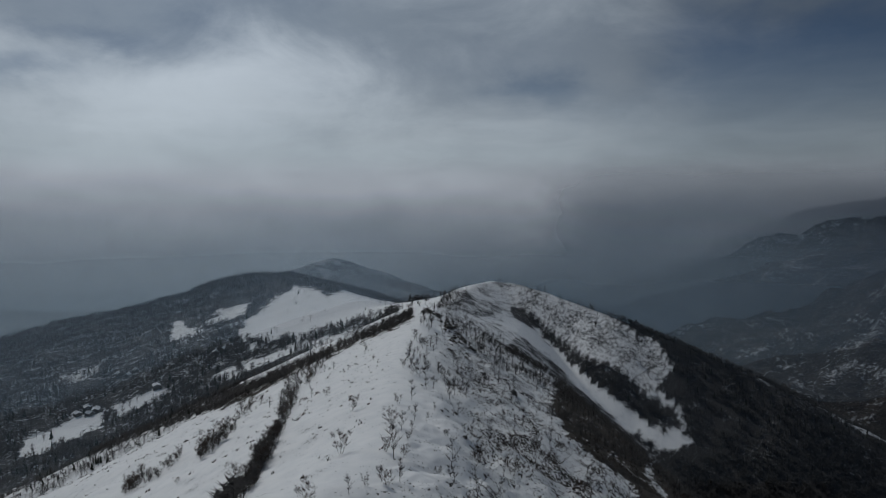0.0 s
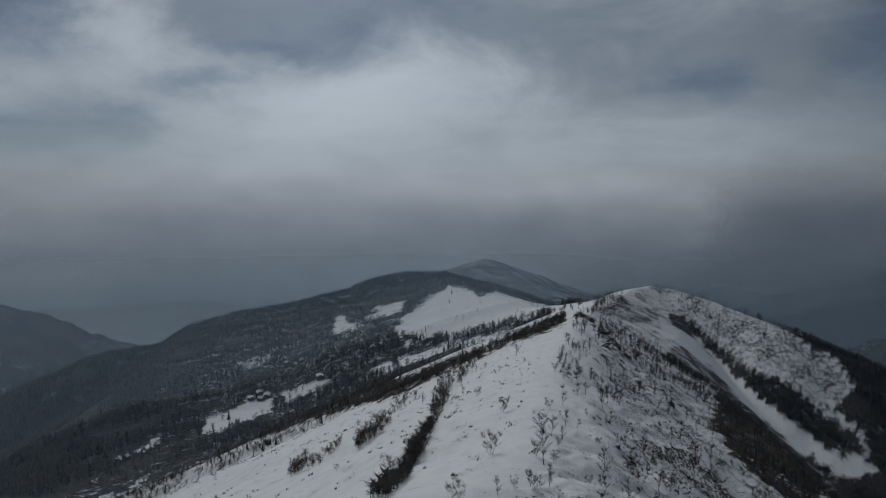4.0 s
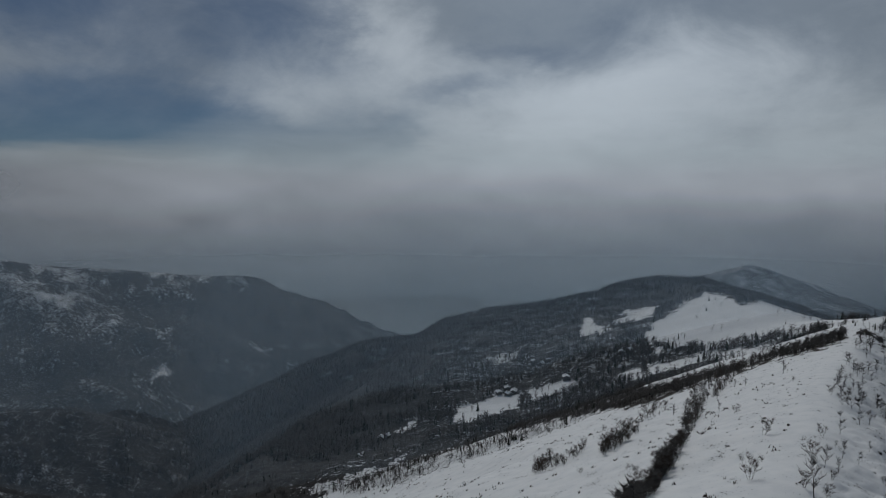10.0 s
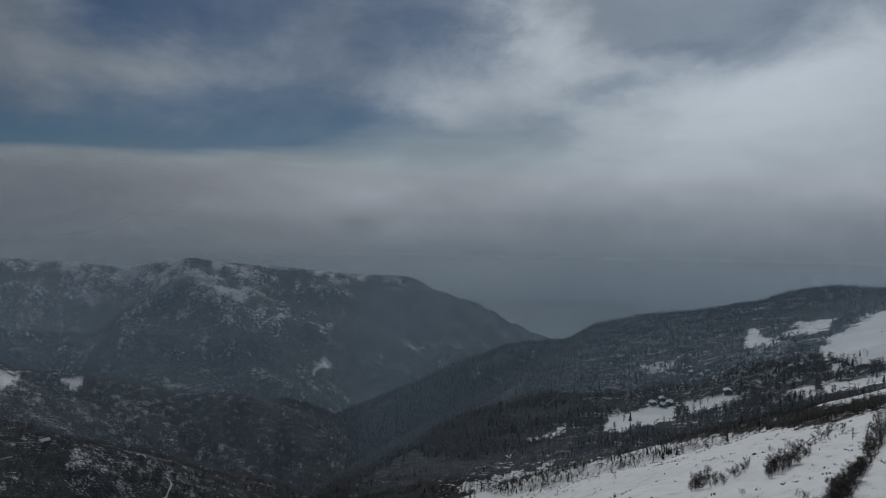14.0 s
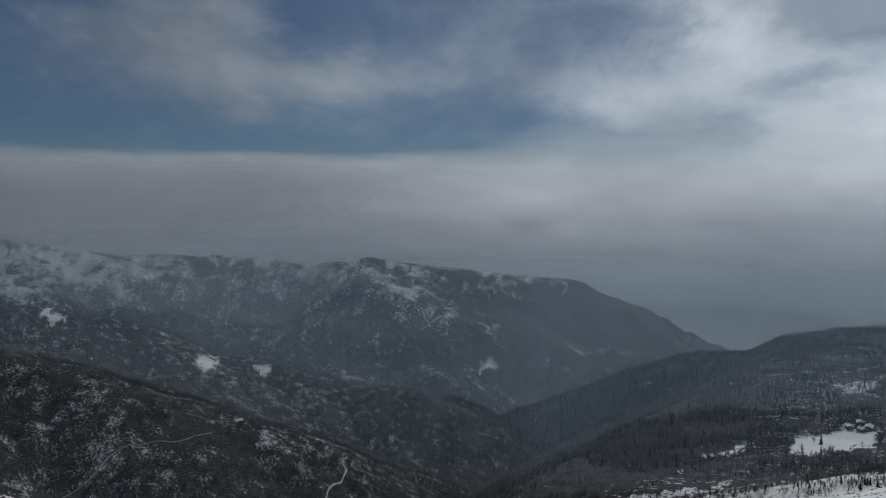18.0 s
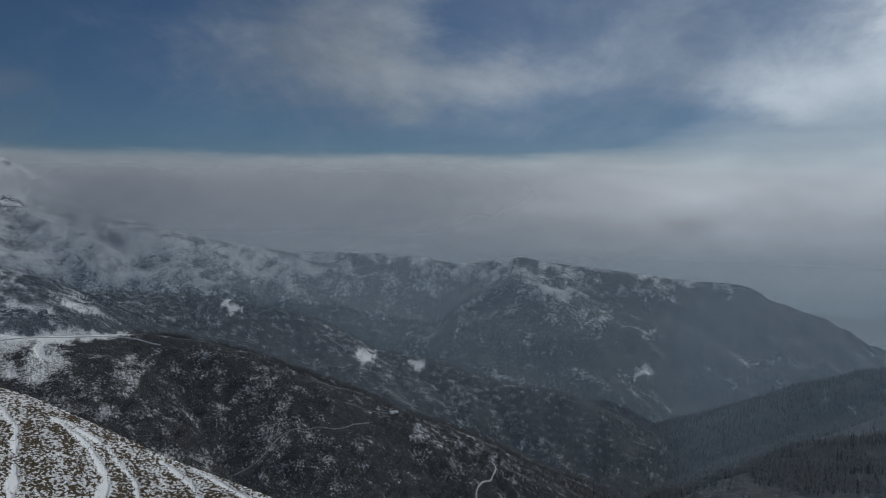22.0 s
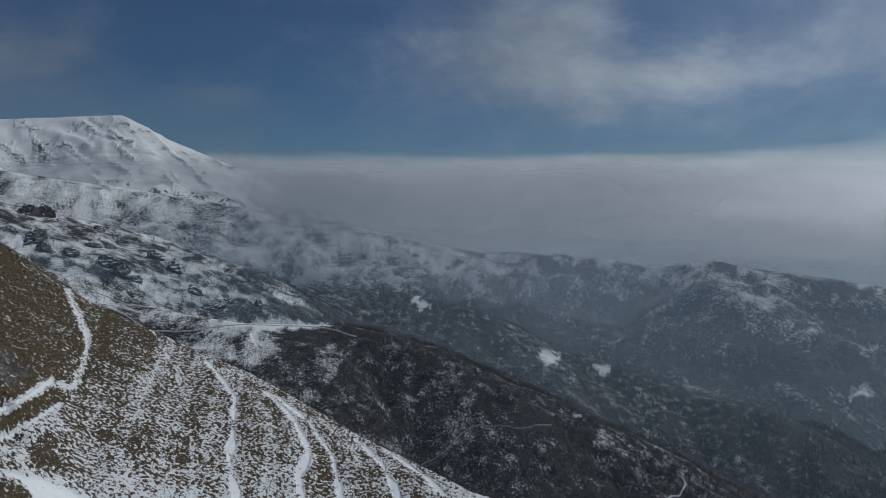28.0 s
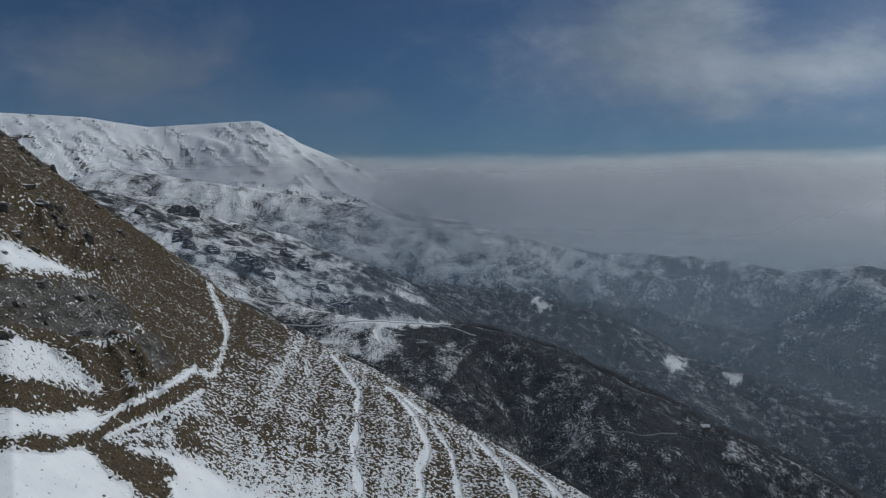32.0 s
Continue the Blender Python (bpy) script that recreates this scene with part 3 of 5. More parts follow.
open_ground("pale scrub two", 0.38, 500, 2000, [(95.7, -11.57), (93.97, -11.1), (92.61, -11.83), (94.03, -13.75), (95.02, -14.86), (95.57, -13.6)])
open_ground("shelf", 0.8, 500, 2000, [(103.52, -8.79), (100.52, -9.06), (98.4, -9), (93.93, -9.57), (95.48, -10.04), (99.14, -9.89), (101.23, -9.93), (103.57, -10.19)])
open_ground("scarp", 0.95, 1600, 3000, [(55.07, -13.44), (54.64, -12.37), (54.1, -11.99), (53.45, -13.63), (54.27, -13.1)])
wooded("wood under the ridge", 0.1, 0.2, 100, 760, [(41.98, -20.18), (38.16, -19.16), (34.66, -18.52), (31.51, -17.82), (26.01, -16.84), (22.77, -15.78), (20.91, -15.12), (17.68, -13.85), (15.38, -13.61), (13.57, -13.12), (11.33, -12.15), (7.38, -10.96), (4, -9.48), (2.56, -8.67), (2.43, -9.09), (3.99, -9.91), (7.37, -11.18), (9.99, -12.36), (11.76, -13), (13.56, -13.95), (16.29, -15.26), (18.59, -15.62), (20.91, -16.22), (24.16, -17.08), (27.86, -18.08), (31.98, -18.97), (34.67, -19.64), (39.04, -20.49), (43.24, -21.59)])
wooded("thin wood", 0.05, 0.66, 60, 620, [(39.04, -20.49), (34.67, -19.77), (31.98, -19.1), (27.86, -18.21), (24.16, -17.21), (20.91, -16.43), (22.76, -17.3), (25.55, -18.22), (28.33, -19.34), (31.99, -20.22), (34.69, -21.28), (39.08, -22.36), (43.25, -21.85)])
wooded("knoll wood", 0.035, 0.5, 385, 660, [(0.45, -8.18), (0.26, -7.27), (-0.75, -6.99), (-2.22, -6.99), (-2.86, -7.8), (-4.88, -7.74), (-4.61, -8.65), (-2.68, -8.94)])
wooded("mottled face", 0.012, 0.58, 200, 680, [(-4.42, -6.97), (-7.6, -7.2), (-12.09, -8.88), (-14.72, -9.65), (-17.1, -11.09), (-18.11, -13.04), (-16.51, -13.45), (-14.35, -12.77), (-12.58, -11.85), (-9.88, -10.19), (-7.16, -8.47)])
wooded("face wood", 0.13, 0.14, 150, 680, [(-5.47, -7.96), (-7.16, -8.6), (-9.44, -10.56), (-11.69, -11.98), (-14.35, -12.98), (-16.54, -14.64), (-18.76, -15.63), (-19.22, -17.12), (-17.46, -17.41), (-15.28, -15.91), (-13.51, -14.84), (-11.27, -13.66), (-9.91, -12.32), (-7.64, -10.79), (-5.71, -9.04)])
wooded("dark wood", 0.15, 0.04, 100, 700, [(-11.86, -8.26), (-14.71, -8.95), (-18.55, -10.45), (-22.66, -12.38), (-32.59, -16.46), (-36.87, -18.3), (-37.1, -22.99), (-18.97, -26.72), (-18, -22.35), (-16.67, -20.42), (-18.97, -18.77), (-20.24, -18.31), (-19.13, -17), (-18.76, -15.71), (-16.97, -14.6), (-18.27, -12.81), (-17.39, -11.08), (-14.94, -9.78)])
wooded("hollow wood", 0.14, 0.1, 100, 640, [(-9.26, -14.4), (-12.19, -15.43), (-14.44, -17.41), (-16.63, -18.8), (-16.24, -20.46), (-18.44, -22.61), (-17.37, -22.74), (-14.5, -20.62), (-11.81, -18.97), (-9.99, -17.6), (-8.97, -15.85)])
OUTCROPS = [[(132, -5.61), (126.13, -5.29), (120.79, -5.59), (119.33, -7.28), (118.55, -9.69), (122.31, -9.6), (126.25, -8.68), (132.06, -7.01)], [(118.92, -9.82), (117.06, -9.89), (114.91, -12.21), (117.31, -12.39), (118.4, -11)]]
PATHS = [(0.24, 0.95, [(114.52, -12.57), (115.8, -13.35), (117.35, -14), (119.25, -14.69), (120.54, -15.3), (121.89, -16.26)]), (0.22, 0.9, [(114.05, -14.26), (115.85, -15.21), (117.4, -15.75), (119.29, -16.25), (120.77, -16.81)]), (0.2, 0.8, [(113.27, -6.27), (112.7, -7.87), (112.01, -9.82), (112.37, -11.49), (113.01, -13.03), (114.6, -12.64)])]
THICKETS = [(480, 1.2, 2.8, [(18.3, -23.22), (15.53, -21.2), (15.09, -19.52), (13.73, -18.19), (13.16, -16.46), (12.65, -14.27), (11.66, -13.92), (11.73, -15.09), (12.16, -16.28), (13.05, -17.95), (13.94, -19.68), (15.06, -21.6), (17.13, -23.19)]), (110, 1.4, 2.8, [(11.6, -14.87), (11.4, -13.21), (10.43, -12.64), (8.89, -11.95), (9.53, -12.94), (10.84, -14.75)]), (120, 1.2, 2.6, [(19.73, -19.34), (18.66, -18.22), (16.73, -16.93), (16.4, -17.39), (17.73, -18.63), (19.21, -19.67)]), (36, 1.0, 2.2, [(16.36, -17), (16.05, -16.13), (14.45, -15.42), (14.67, -15.95)]), (90, 1.0, 2.4, [(24.86, -21.31), (24.72, -20.19), (22.76, -19.87), (20.66, -19.1), (20.98, -19.7), (22.76, -20.71)])]
TRACKS.append((0.57, 0.97, [(103.8, 74), (101.8, 68), (102.0, 61), (102.3, 57), (101.6, 51), (101, 42)]))
TRACKS.append((0.54, 0.97, [(99.3, 70), (97.4, 66), (96.0, 61), (97.0, 57), (96.7, 53), (96, 44)]))
TRACKS.append((0.51, 0.97, [(98.8, 70), (96.0, 66), (94.2, 61), (93.6, 55), (92.5, 47)]))
TRACKS.append((0.49, 0.97, [(92.3, 65), (90.5, 62), (89.3, 58), (88.6, 54), (87, 46)]))
TRACKS.append((0.49, 0.97, [(90.0, 64), (86.8, 60), (84.9, 57), (82, 50)]))
TRACKS.append((0.28, 0.68, [(107.8, 78), (106.1, 71), (105.2, 63), (105.0, 56), (105, 46)]))
TRACKS.append((0.28, 0.70, [(101.4, 71), (99.4, 66), (98.8, 60), (99.3, 54), (99, 46)]))
TRACKS.append((0.28, 0.70, [(95.2, 67), (92.6, 63), (91.4, 58), (90.8, 52)]))
ROADS.append((2.4, [(113, 905), (111, 880), (109, 862), (105.1, 850), (101.1, 857), (97.9, 868), (94.5, 880), (92.2, 870)]))
ROADS.append((1.8, [(111.5, 930), (109.4, 925), (107.6, 935)]))
ROADS.append((1.5, [(87.0, 690), (85, 705), (83.2, 733), (81, 745), (78.8, 752), (76.3, 779)]))
ROADS.append((1.7, [(78.2, 800), (76.4, 808), (75.0, 822), (74.4, 828)]))
ROADS.append((2.7, [(67.6, 690), (67.3, 720), (67.5, 740), (67.0, 760), (66.3, 775), (65.9, 795), (66.2, 808)]))
ROADS.append((2.3, [(68.3, 838), (67.9, 846), (67.6, 836)]))


def outline(x, y, p):
    """How far the places lie inside the outline (negative: outside)."""
    lo, hi = np.min(p, 0) - 1.5, np.max(p, 0) + 1.5
    close_ = (x > lo[0]) & (x < hi[0]) & (y > lo[1]) & (y < hi[1])
    out = np.full(x.shape, -9.0)
    x, y = x[close_], y[close_]
    inside, near = np.zeros(x.shape, bool), np.full(x.shape, 9.0)
    for (ax, ay), (bx, by) in zip(p, p[1:] + p[:1]):
        ex, ey = bx - ax, by - ay
        t = np.clip(((x - ax) * ex + (y - ay) * ey) / (ex * ex + ey * ey + 1e-9), 0, 1)
        near = np.minimum(near, np.hypot(x - ax - t * ex, y - ay - t * ey))
        if ey:
            inside ^= ((ay > y) != (by > y)) & (x < ex * (y - ay) / ey + ax)
    out[close_] = np.where(inside, near, -near)
    return out


def beside(x, y, p):
    """How far the places lie from the line."""
    near = np.full(x.shape, 9.0)
    for (ax, ay), (bx, by) in zip(p, p[1:]):
        ex, ey = bx - ax, by - ay
        t = np.clip(((x - ax) * ex + (y - ay) * ey) / (ex * ex + ey * ey), 0, 1)
        near = np.minimum(near, np.hypot(x - ax - t * ex, y - ay - t * ey))
    return near


def off_line(x, y, pts):
    p, near = [flat(*q) for q in pts], np.full(x.shape, 1e9)
    cx, cy = sum(q[0] for q in p) / len(p), sum(q[1] for q in p) / len(p)
    reach = max(math.hypot(q[0] - cx, q[1] - cy) for q in p) + 12
    close_ = np.hypot(x - cx, y - cy) < reach
    if not close_.all():
        if close_.any():
            near[close_] = off_line(x[close_], y[close_], pts)
        return near
    for (ax, ay), (bx, by) in zip(p, p[1:]):
        ex, ey = bx - ax, by - ay
        t = np.clip(((x - ax) * ex + (y - ay) * ey) / (ex * ex + ey * ey), 0, 1)
        near = np.minimum(near, np.hypot(x - ax - t * ex, y - ay - t * ey))
    return near


def covering(x, y, z, kind, d, which, side):
    """Snow, grass and rock, and trees a square metre."""
    r, az = np.hypot(x, y), np.degrees(np.arctan2(-x, y))
    n_big, n_mid = fbm(x, y, 260, 3, 71), fbm(x, y, 60, 3, 72)
    n_small = fbm(x, y, 14, 3, 73)
    by_kind = lambda *v: np.choose(kind, v)
    snow = by_kind(0.97, 0.32, 0.16, 0.15, 0.90, 0.07, 0.12) + 0.0
    trees = by_kind(0.0, 0.052, 0.038, 0.0, 0.0, 0.0, 0.0) + 0.0
    grass = np.zeros(x.shape)
    rock = by_kind(0.1, 0.05, 0.15, 0.18, 0.2, 0.15, 0.1) + 0.0
    snow = snow + by_kind(0.0, 0.5, 0.35, 0.4, 0.12, 0.2, 0.2) * n_mid * 0.6 + by_kind(0.0, 0.2, 0.3, 0.3, 0.1, 0.3, 0.2) * n_big
    # near ridge: smooth drifts to the west, thin snow on turf to the east
    own = which == 0
    east = own & (az < 52)
    lee = (1 - smooth(side, 0.3, 0.7)) * smooth(d + 7 * n_small, 0, 9)
    crust = fbm(x, y, 5, 2, 74)
    snow = np.where(east, 0.94 - 0.32 * lee + (0.10 + 0.12 * lee) * n_small + 0.17 * crust, snow)
    grass = np.where(own, 0.22, grass)
    trees = np.where(east, np.where(side < 0.5, 0.040, 0.0009) * np.clip(1 + 3 * n_mid, 0, 3), trees)
    flank = own & (side > 0.5)
    trees = np.where(flank & (d > 135), 0.03, trees)
    west = own * smooth(az, 46, 60)
    combed = grain(az * 0.8 + 1.5 * n_small + 0.06 * r, r / 34, 35) + 0.6 * grain(az * 1.9 + 0.14 * r, r / 22, 36)
    bare = 0.47 + 0.24 * combed * smooth(az, 116, 108) - 0.30 * smooth(az + 8 * n_small, 108, 115) + 0.16 * n_small - 0.06 * smooth(r, 70, 80) + 0.36 * smooth(r, 60, 43) * smooth(az, 118, 112)
    terrace = np.sin(r * 2.1 + 2.5 * fbm(x, y, 9, 2, 33)) * 0.05
    snow = np.where(west > 0, west * (bare + terrace) + (1 - west) * snow, snow)
    grass = np.maximum(grass, west)
    rock = np.where(west > 0, 0.08, rock)
    # darker woods towards the valley mouth
    snow = np.where(kind == 1, snow - 0.26 * smooth(az, 29, 40) - 0.1 * smooth(r, 1100, 1500), snow)
    shoulder = (kind == 1) & (r < 800) & (az < 3.5)
    snow, trees = np.where(shoulder, 0.9, snow), np.where(shoulder, 0.002, trees)
    # the knoll's face
    face = which == 2
    snow = np.where(face, np.where(d < 75, 0.60 + 0.35 * n_small, 0.22), snow)
    trees = np.where(face, np.where(d < 75, 0.02, 0.06), trees)
    snow = np.where(which == 1, np.where(side < 0.5, np.where(d < 38, 0.7, 0.40) + 0.45 * n_small, 0.93), snow)
    trees = np.where(which == 1, np.where((side < 0.5) & (d > 12), np.where(d > 38, 0.075, 0.04), 0.006), trees)
    # far hills whiter towards the top
    snow = np.where(kind == 3, snow + 0.30 * smooth(z - EYE, -380, -190) + 0.22 * smooth(az, 75, 105), snow)
    ribs = sum(c * (0.55 - 2.6 * np.abs(grain(x / size + 9.1, y / size + 4.3, 40 + size))) for size, c in ((190, 0.30), (85, 0.22)))
    snow = np.where(kind == 3, snow - 0.05 + ribs * smooth(z - EYE, -430, -260), snow)
    run = az * 47.0 + 0.35 * r + 26 * fbm(x, y, 120, 2, 85)
    combs = sum(c * (0.5 - 2.4 * np.abs(grain(run / size, r / (size * 5), 86 + size))) for size, c in ((46, 0.26), (21, 0.2)))
    snow = np.where(kind == 3, snow + combs * (0.2 + 0.5 * smooth(z - EYE, -480, -230)) * smooth(az, 106, 78), snow)
    snow = np.where((kind == 3) & (az < 52), snow - 0.12, snow)
    snow = np.where(kind == 5, snow + 0.5 * smooth(z - EYE, -60, 80), snow)
    craggy = (which == 7) * smooth(az + 9 * n_mid, 95, 104)
    snow = snow + craggy * (0.46 + 0.85 * n_mid + 0.5 * n_small - snow)
    trees = trees * (1 - 0.9 * craggy)
    high = (which == 6) * smooth(az + 7 * n_mid, 95, 103)
    snow = snow + high * (0.52 + 0.8 * n_mid + 0.5 * n_small - snow)
    trees = trees * (1 - 0.88 * high)
    streak = grain((np.radians(az) * 3600 - 0.4 * r) / 46, r / 240, 78) + 0.5 * fbm(x, y, 60, 2, 79)
    rock = np.where(kind == 4, 0.15 + 0.5 * smooth(streak, 0.12, 0.4) + 0.0 * r, rock)
    snow = np.where(kind == 4, snow - 0.36 * smooth(streak, 0.15, 0.45), snow)
    rock = np.where(kind == 4, rock + 0.5 * smooth(fbm(x, y, 150, 4, 77), 0.2, 0.4), rock)
    snow = np.where(kind == 4, snow - 0.25 * smooth(fbm(x, y, 150, 4, 77), 0.2, 0.4) - 0.3 * smooth(z - EYE, 180, -100), snow)
    trees = trees * np.clip(0.75 + 2.2 * n_mid + 1.2 * n_big, 0.1, 1.8)
    snow = np.where(which == 4, 0.30 + 0.35 * n_mid + 0.3 * n_small, snow)
    # the far hill's crown of firs
    trees = np.where((which == 4) | (which == 5), np.maximum(trees, 0.035), trees)
    el = np.degrees(np.arctan2(z - EYE, r))
    rough = np.where(r < 100, 0.7 * fbm(x, y, 2.4, 4, 90) + 0.5 * fbm(x, y, 7, 2, 91), np.where(r < 420, 0.5 * fbm(x, y, 5, 3, 92), 0.35 * n_small + 0.25 * n_mid))
    for name, (dense, white, r0, r1, pts) in WOODED.items():
        ins = outline(az, el + (0.0 if name == "dark wood" else 0.5), pts) + 0.9 * rough
        m = (ins > 0) & (r > r0) & (r < r1)
        trees = np.where(m, dense * np.clip(1 + 1.5 * n_mid, 0.3, 2), trees)
        snow = np.where(m, white + 0.35 * n_small, snow)
    for name, (white, r0, r1, pts) in OPEN.items():
        near_ = r1 <= 100
        ins = outline(az, el, pts) + (0.9 if near_ else 1.0) * rough
        m = (smooth(ins, -0.3, 0.55) if near_ else smooth(ins, -0.08, 0.18)) * (r > r0) * (r < r1)
        snow = snow * (1 - m) + np.maximum(white, snow) * m
        grass = grass * (1 - 0.6 * m)
        rock = rock * (1 - m)
        trees = np.where(m > 0.1, trees * (0.012 if white > 0.75 else 0.5), trees)
    for pts in OUTCROPS:
        m = smooth(outline(az, el, pts) + 1.2 * rough, -0.3, 0.3) * (r < 100)
        rock = np.maximum(rock, 0.85 * m)
        snow = np.where(m > 0, np.minimum(snow, 1 - 0.78 * m), snow)
    for wide, white, pts in PATHS:
        m = smooth(beside(az, el, pts) + 0.8 * wide * rough, wide * 2.2, wide * 0.3) * (r < 100)
        snow = np.maximum(snow, m * white)
        rock = rock * (1 - m)
    for wide, white, pts in TRACKS:
        m = smooth(off_line(x, y, pts) + 0.7 * wide * fbm(x, y, 5 * wide, 3, 95), wide * 1.25, wide * 0.15)
        snow = np.maximum(snow, m * (white + 0.35 * fbm(x, y, 2.2, 2, 96)))
        rock = rock * (1 - m)
        trees = np.where(m > 0, 0, trees)
    trees = np.where(west > 0.02, 0, trees)
    trees = np.where(own & (np.abs(az) < 2.6) & (r > 225) & (r < 375), trees * 0.35, trees)
    return np.clip(snow, 0, 1), np.clip(grass, 0, 1), np.clip(rock, 0, 1), trees


def cloth(name, co, faces, mat, smooth_=True):
    """A mesh from arrays of points and of faces with equally many corners."""
    me = bpy.data.meshes.new(name)
    n, k = faces.shape
    me.vertices.add(len(co))
    me.vertices.foreach_set("co", np.ascontiguousarray(co, dtype=np.float32).ravel())
    me.loops.add(n * k)
    me.loops.foreach_set("vertex_index", np.ascontiguousarray(faces, dtype=np.int32).ravel())
    me.polygons.add(n)
    me.polygons.foreach_set("loop_start", np.arange(0, n * k, k, dtype=np.int32))
    me.polygons.foreach_set("use_smooth", np.full(n, smooth_))
    me.materials.append(mat)
    me.update(calc_edges=True)
    return me


AZ = np.concatenate([np.arange(-36, 134.01, 0.18), np.arange(135, 323.9, 2.4)])
R = np.concatenate([[0.4, 2, 5, 9], np.geomspace(13, 38, 26), np.geomspace(38.4, 92, 165), np.geomspace(92.8, 420, 170), np.geomspace(424, 3600, 185), np.geomspace(3630, 4900, 60)])
ga, gr = np.meshgrid(np.radians(AZ), R, indexing="ij")
gx, gy = (-gr * np.sin(ga)).ravel(), (gr * np.cos(ga)).ravel()
gz, gk, gd, gu, gw, gs = relief(gx, gy)
snow, grass, rock, _ = covering(gx, gy, gz, gk, gd, gw, gs)
na, nr = len(AZ), len(R)
co = np.stack([gx, gy, gz], 1)
co[::nr] = co[::nr].mean(0)
cover = np.stack([snow, grass, rock, np.ones(len(snow))], 1)
i, j = np.meshgrid(np.arange(na), np.arange(nr - 1), indexing="ij")
i2 = (i + 1) % na
quads = np.stack([i * nr + j, i2 * nr + j, i2 * nr + j + 1, i * nr + j + 1], -1).reshape(-1, 4)[:, ::-1]
fk = gk[quads[:, 0]]
fk[(fk == 0) & (gx[quads[:, 0]] < 0) & (np.abs(np.degrees(np.arctan2(-gx, gy))[quads[:, 0]] - 100) < 46)] = len(KINDS)
LOOKS = {
    "ridge": ("snowy_ridge", "snowy mountain ridge with brown turf and dark rocks", "ridge"),
    "slope": ("near_slope", "steep slope of brown dead turf flecked with snow", "hillside"),
    "hill": ("wooded_hill", "wooded hill with white snow fields behind the ridge", "hill"),
    "spur": ("wooded_spur", "dark wooded spur dusted with snow over the valley", "hillside"),
    "mountain": ("mountain", "hazy dark mountain with snow along its crest", "mountain"),
    "peak": ("snow_peak", "bright snow-covered peak with rocky ribs above cloud", "mountain"),
    "range": ("far_range", "distant hazy mountain range with snow patches", "mountain"),
    "valley": ("ground", "dark hazy valley floor between the mountains", "ground"),
}
for k, key in enumerate(KINDS + ["slope"]):
    q = quads[fk == k]
    used, inv = np.unique(q, return_inverse=True)
    me = cloth(LOOKS[key][0], co[used], inv.reshape(-1, 4), LAND[key])
    tint = me.attributes.new("cover", "FLOAT_COLOR", "POINT")
    tint.data.foreach_set("color", cover[used].astype(np.float32).ravel())
    tagged(new(LOOKS[key][0], me), LOOKS[key][1], LOOKS[key][2], kind="structure")


def grid_z(x, y):
    """Height of the ground sheet at the places x, y."""
    x, y = np.atleast_1d(np.asarray(x, float)), np.atleast_1d(np.asarray(y, float))
    a = np.degrees(np.arctan2(-x, y))
    a = np.where(a < -36, a + 360, a)
    r = np.hypot(x, y)
    i, j = np.clip(np.searchsorted(AZ, a) - 1, 0, na - 2), np.clip(np.searchsorted(R, r) - 1, 0, nr - 2)
    p, q = np.clip((a - AZ[i]) / (AZ[i + 1] - AZ[i]), 0, 1), np.clip((r - R[j]) / (R[j + 1] - R[j]), 0, 1)
    z = gz.reshape(na, nr)
    return (1 - p) * ((1 - q) * z[i, j] + q * z[i, j + 1]) + p * ((1 - q) * z[i + 1, j] + q * z[i + 1, j + 1])


def near_road(x, y):
    """Metres from the nearest road."""
    out = np.full(x.shape, 1e9)
    for wide, pts in ROADS:
        out = np.minimum(out, off_line(x, y, pts))
    return out


ROAD_SNOW = plain("packed_road_snow", (0.42, 0.43, 0.45), (0.68, 0.69, 0.70), 3.0, 0.7, 0.3)
TRACK_SNOW = plain("thin_track_snow", (0.15, 0.155, 0.165), (0.36, 0.365, 0.375), 4.0, 0.7, 0.3)
for wide, pts in ROADS:
    line = [Vector(flat(*q)) for q in pts]
    mids = []
    for k in range(len(line) - 1):
        p0, p1, p2, p3 = line[max(k - 1, 0)], line[k], line[k + 1], line[min(k + 2, len(line) - 1)]
        steps = max(2, int((p2 - p1).length / 3))
        for s in range(steps):
            t = s / steps
            mids.append(0.5 * (2 * p1 + (p2 - p0) * t + (2 * p0 - 5 * p1 + 4 * p2 - p3) * t * t + (3 * p1 - p0 - 3 * p2 + p3) * t ** 3))
    mids.append(line[-1])
    pts3 = []
    for k, m in enumerate(mids):
        way_ = (mids[min(k + 1, len(mids) - 1)] - mids[max(k - 1, 0)]).normalized()
        out = Vector((-way_.y, way_.x)) * wide * 0.26 * (1 + 0.25 * noise.noise((k * 0.3, wide, 0)))
        mid_z = float(grid_z(m.x, m.y)[0])
        for s, lift in ((-1.6, -2.0), (-1, 0.55), (0, 0.65), (1, 0.55), (1.6, -2.0)):
            q = m + out * s
            pts3.append((q.x, q.y, 0.5 * (mid_z + float(grid_z(q.x, q.y)[0])) + lift + 0.3))
    n = len(mids)
    i, j = np.meshgrid(np.arange(n - 1), np.arange(4), indexing="ij")
    f = np.stack([i * 5 + j, i * 5 + j + 1, i * 5 + j + 6, i * 5 + j + 5], -1).reshape(-1, 4)[:, ::-1]
    tagged(new("road", cloth("road", np.array(pts3), f, ROAD_SNOW if wide > 1.75 else TRACK_SNOW)), "narrow snow-covered mountain track through the woods", "road", kind="structure")

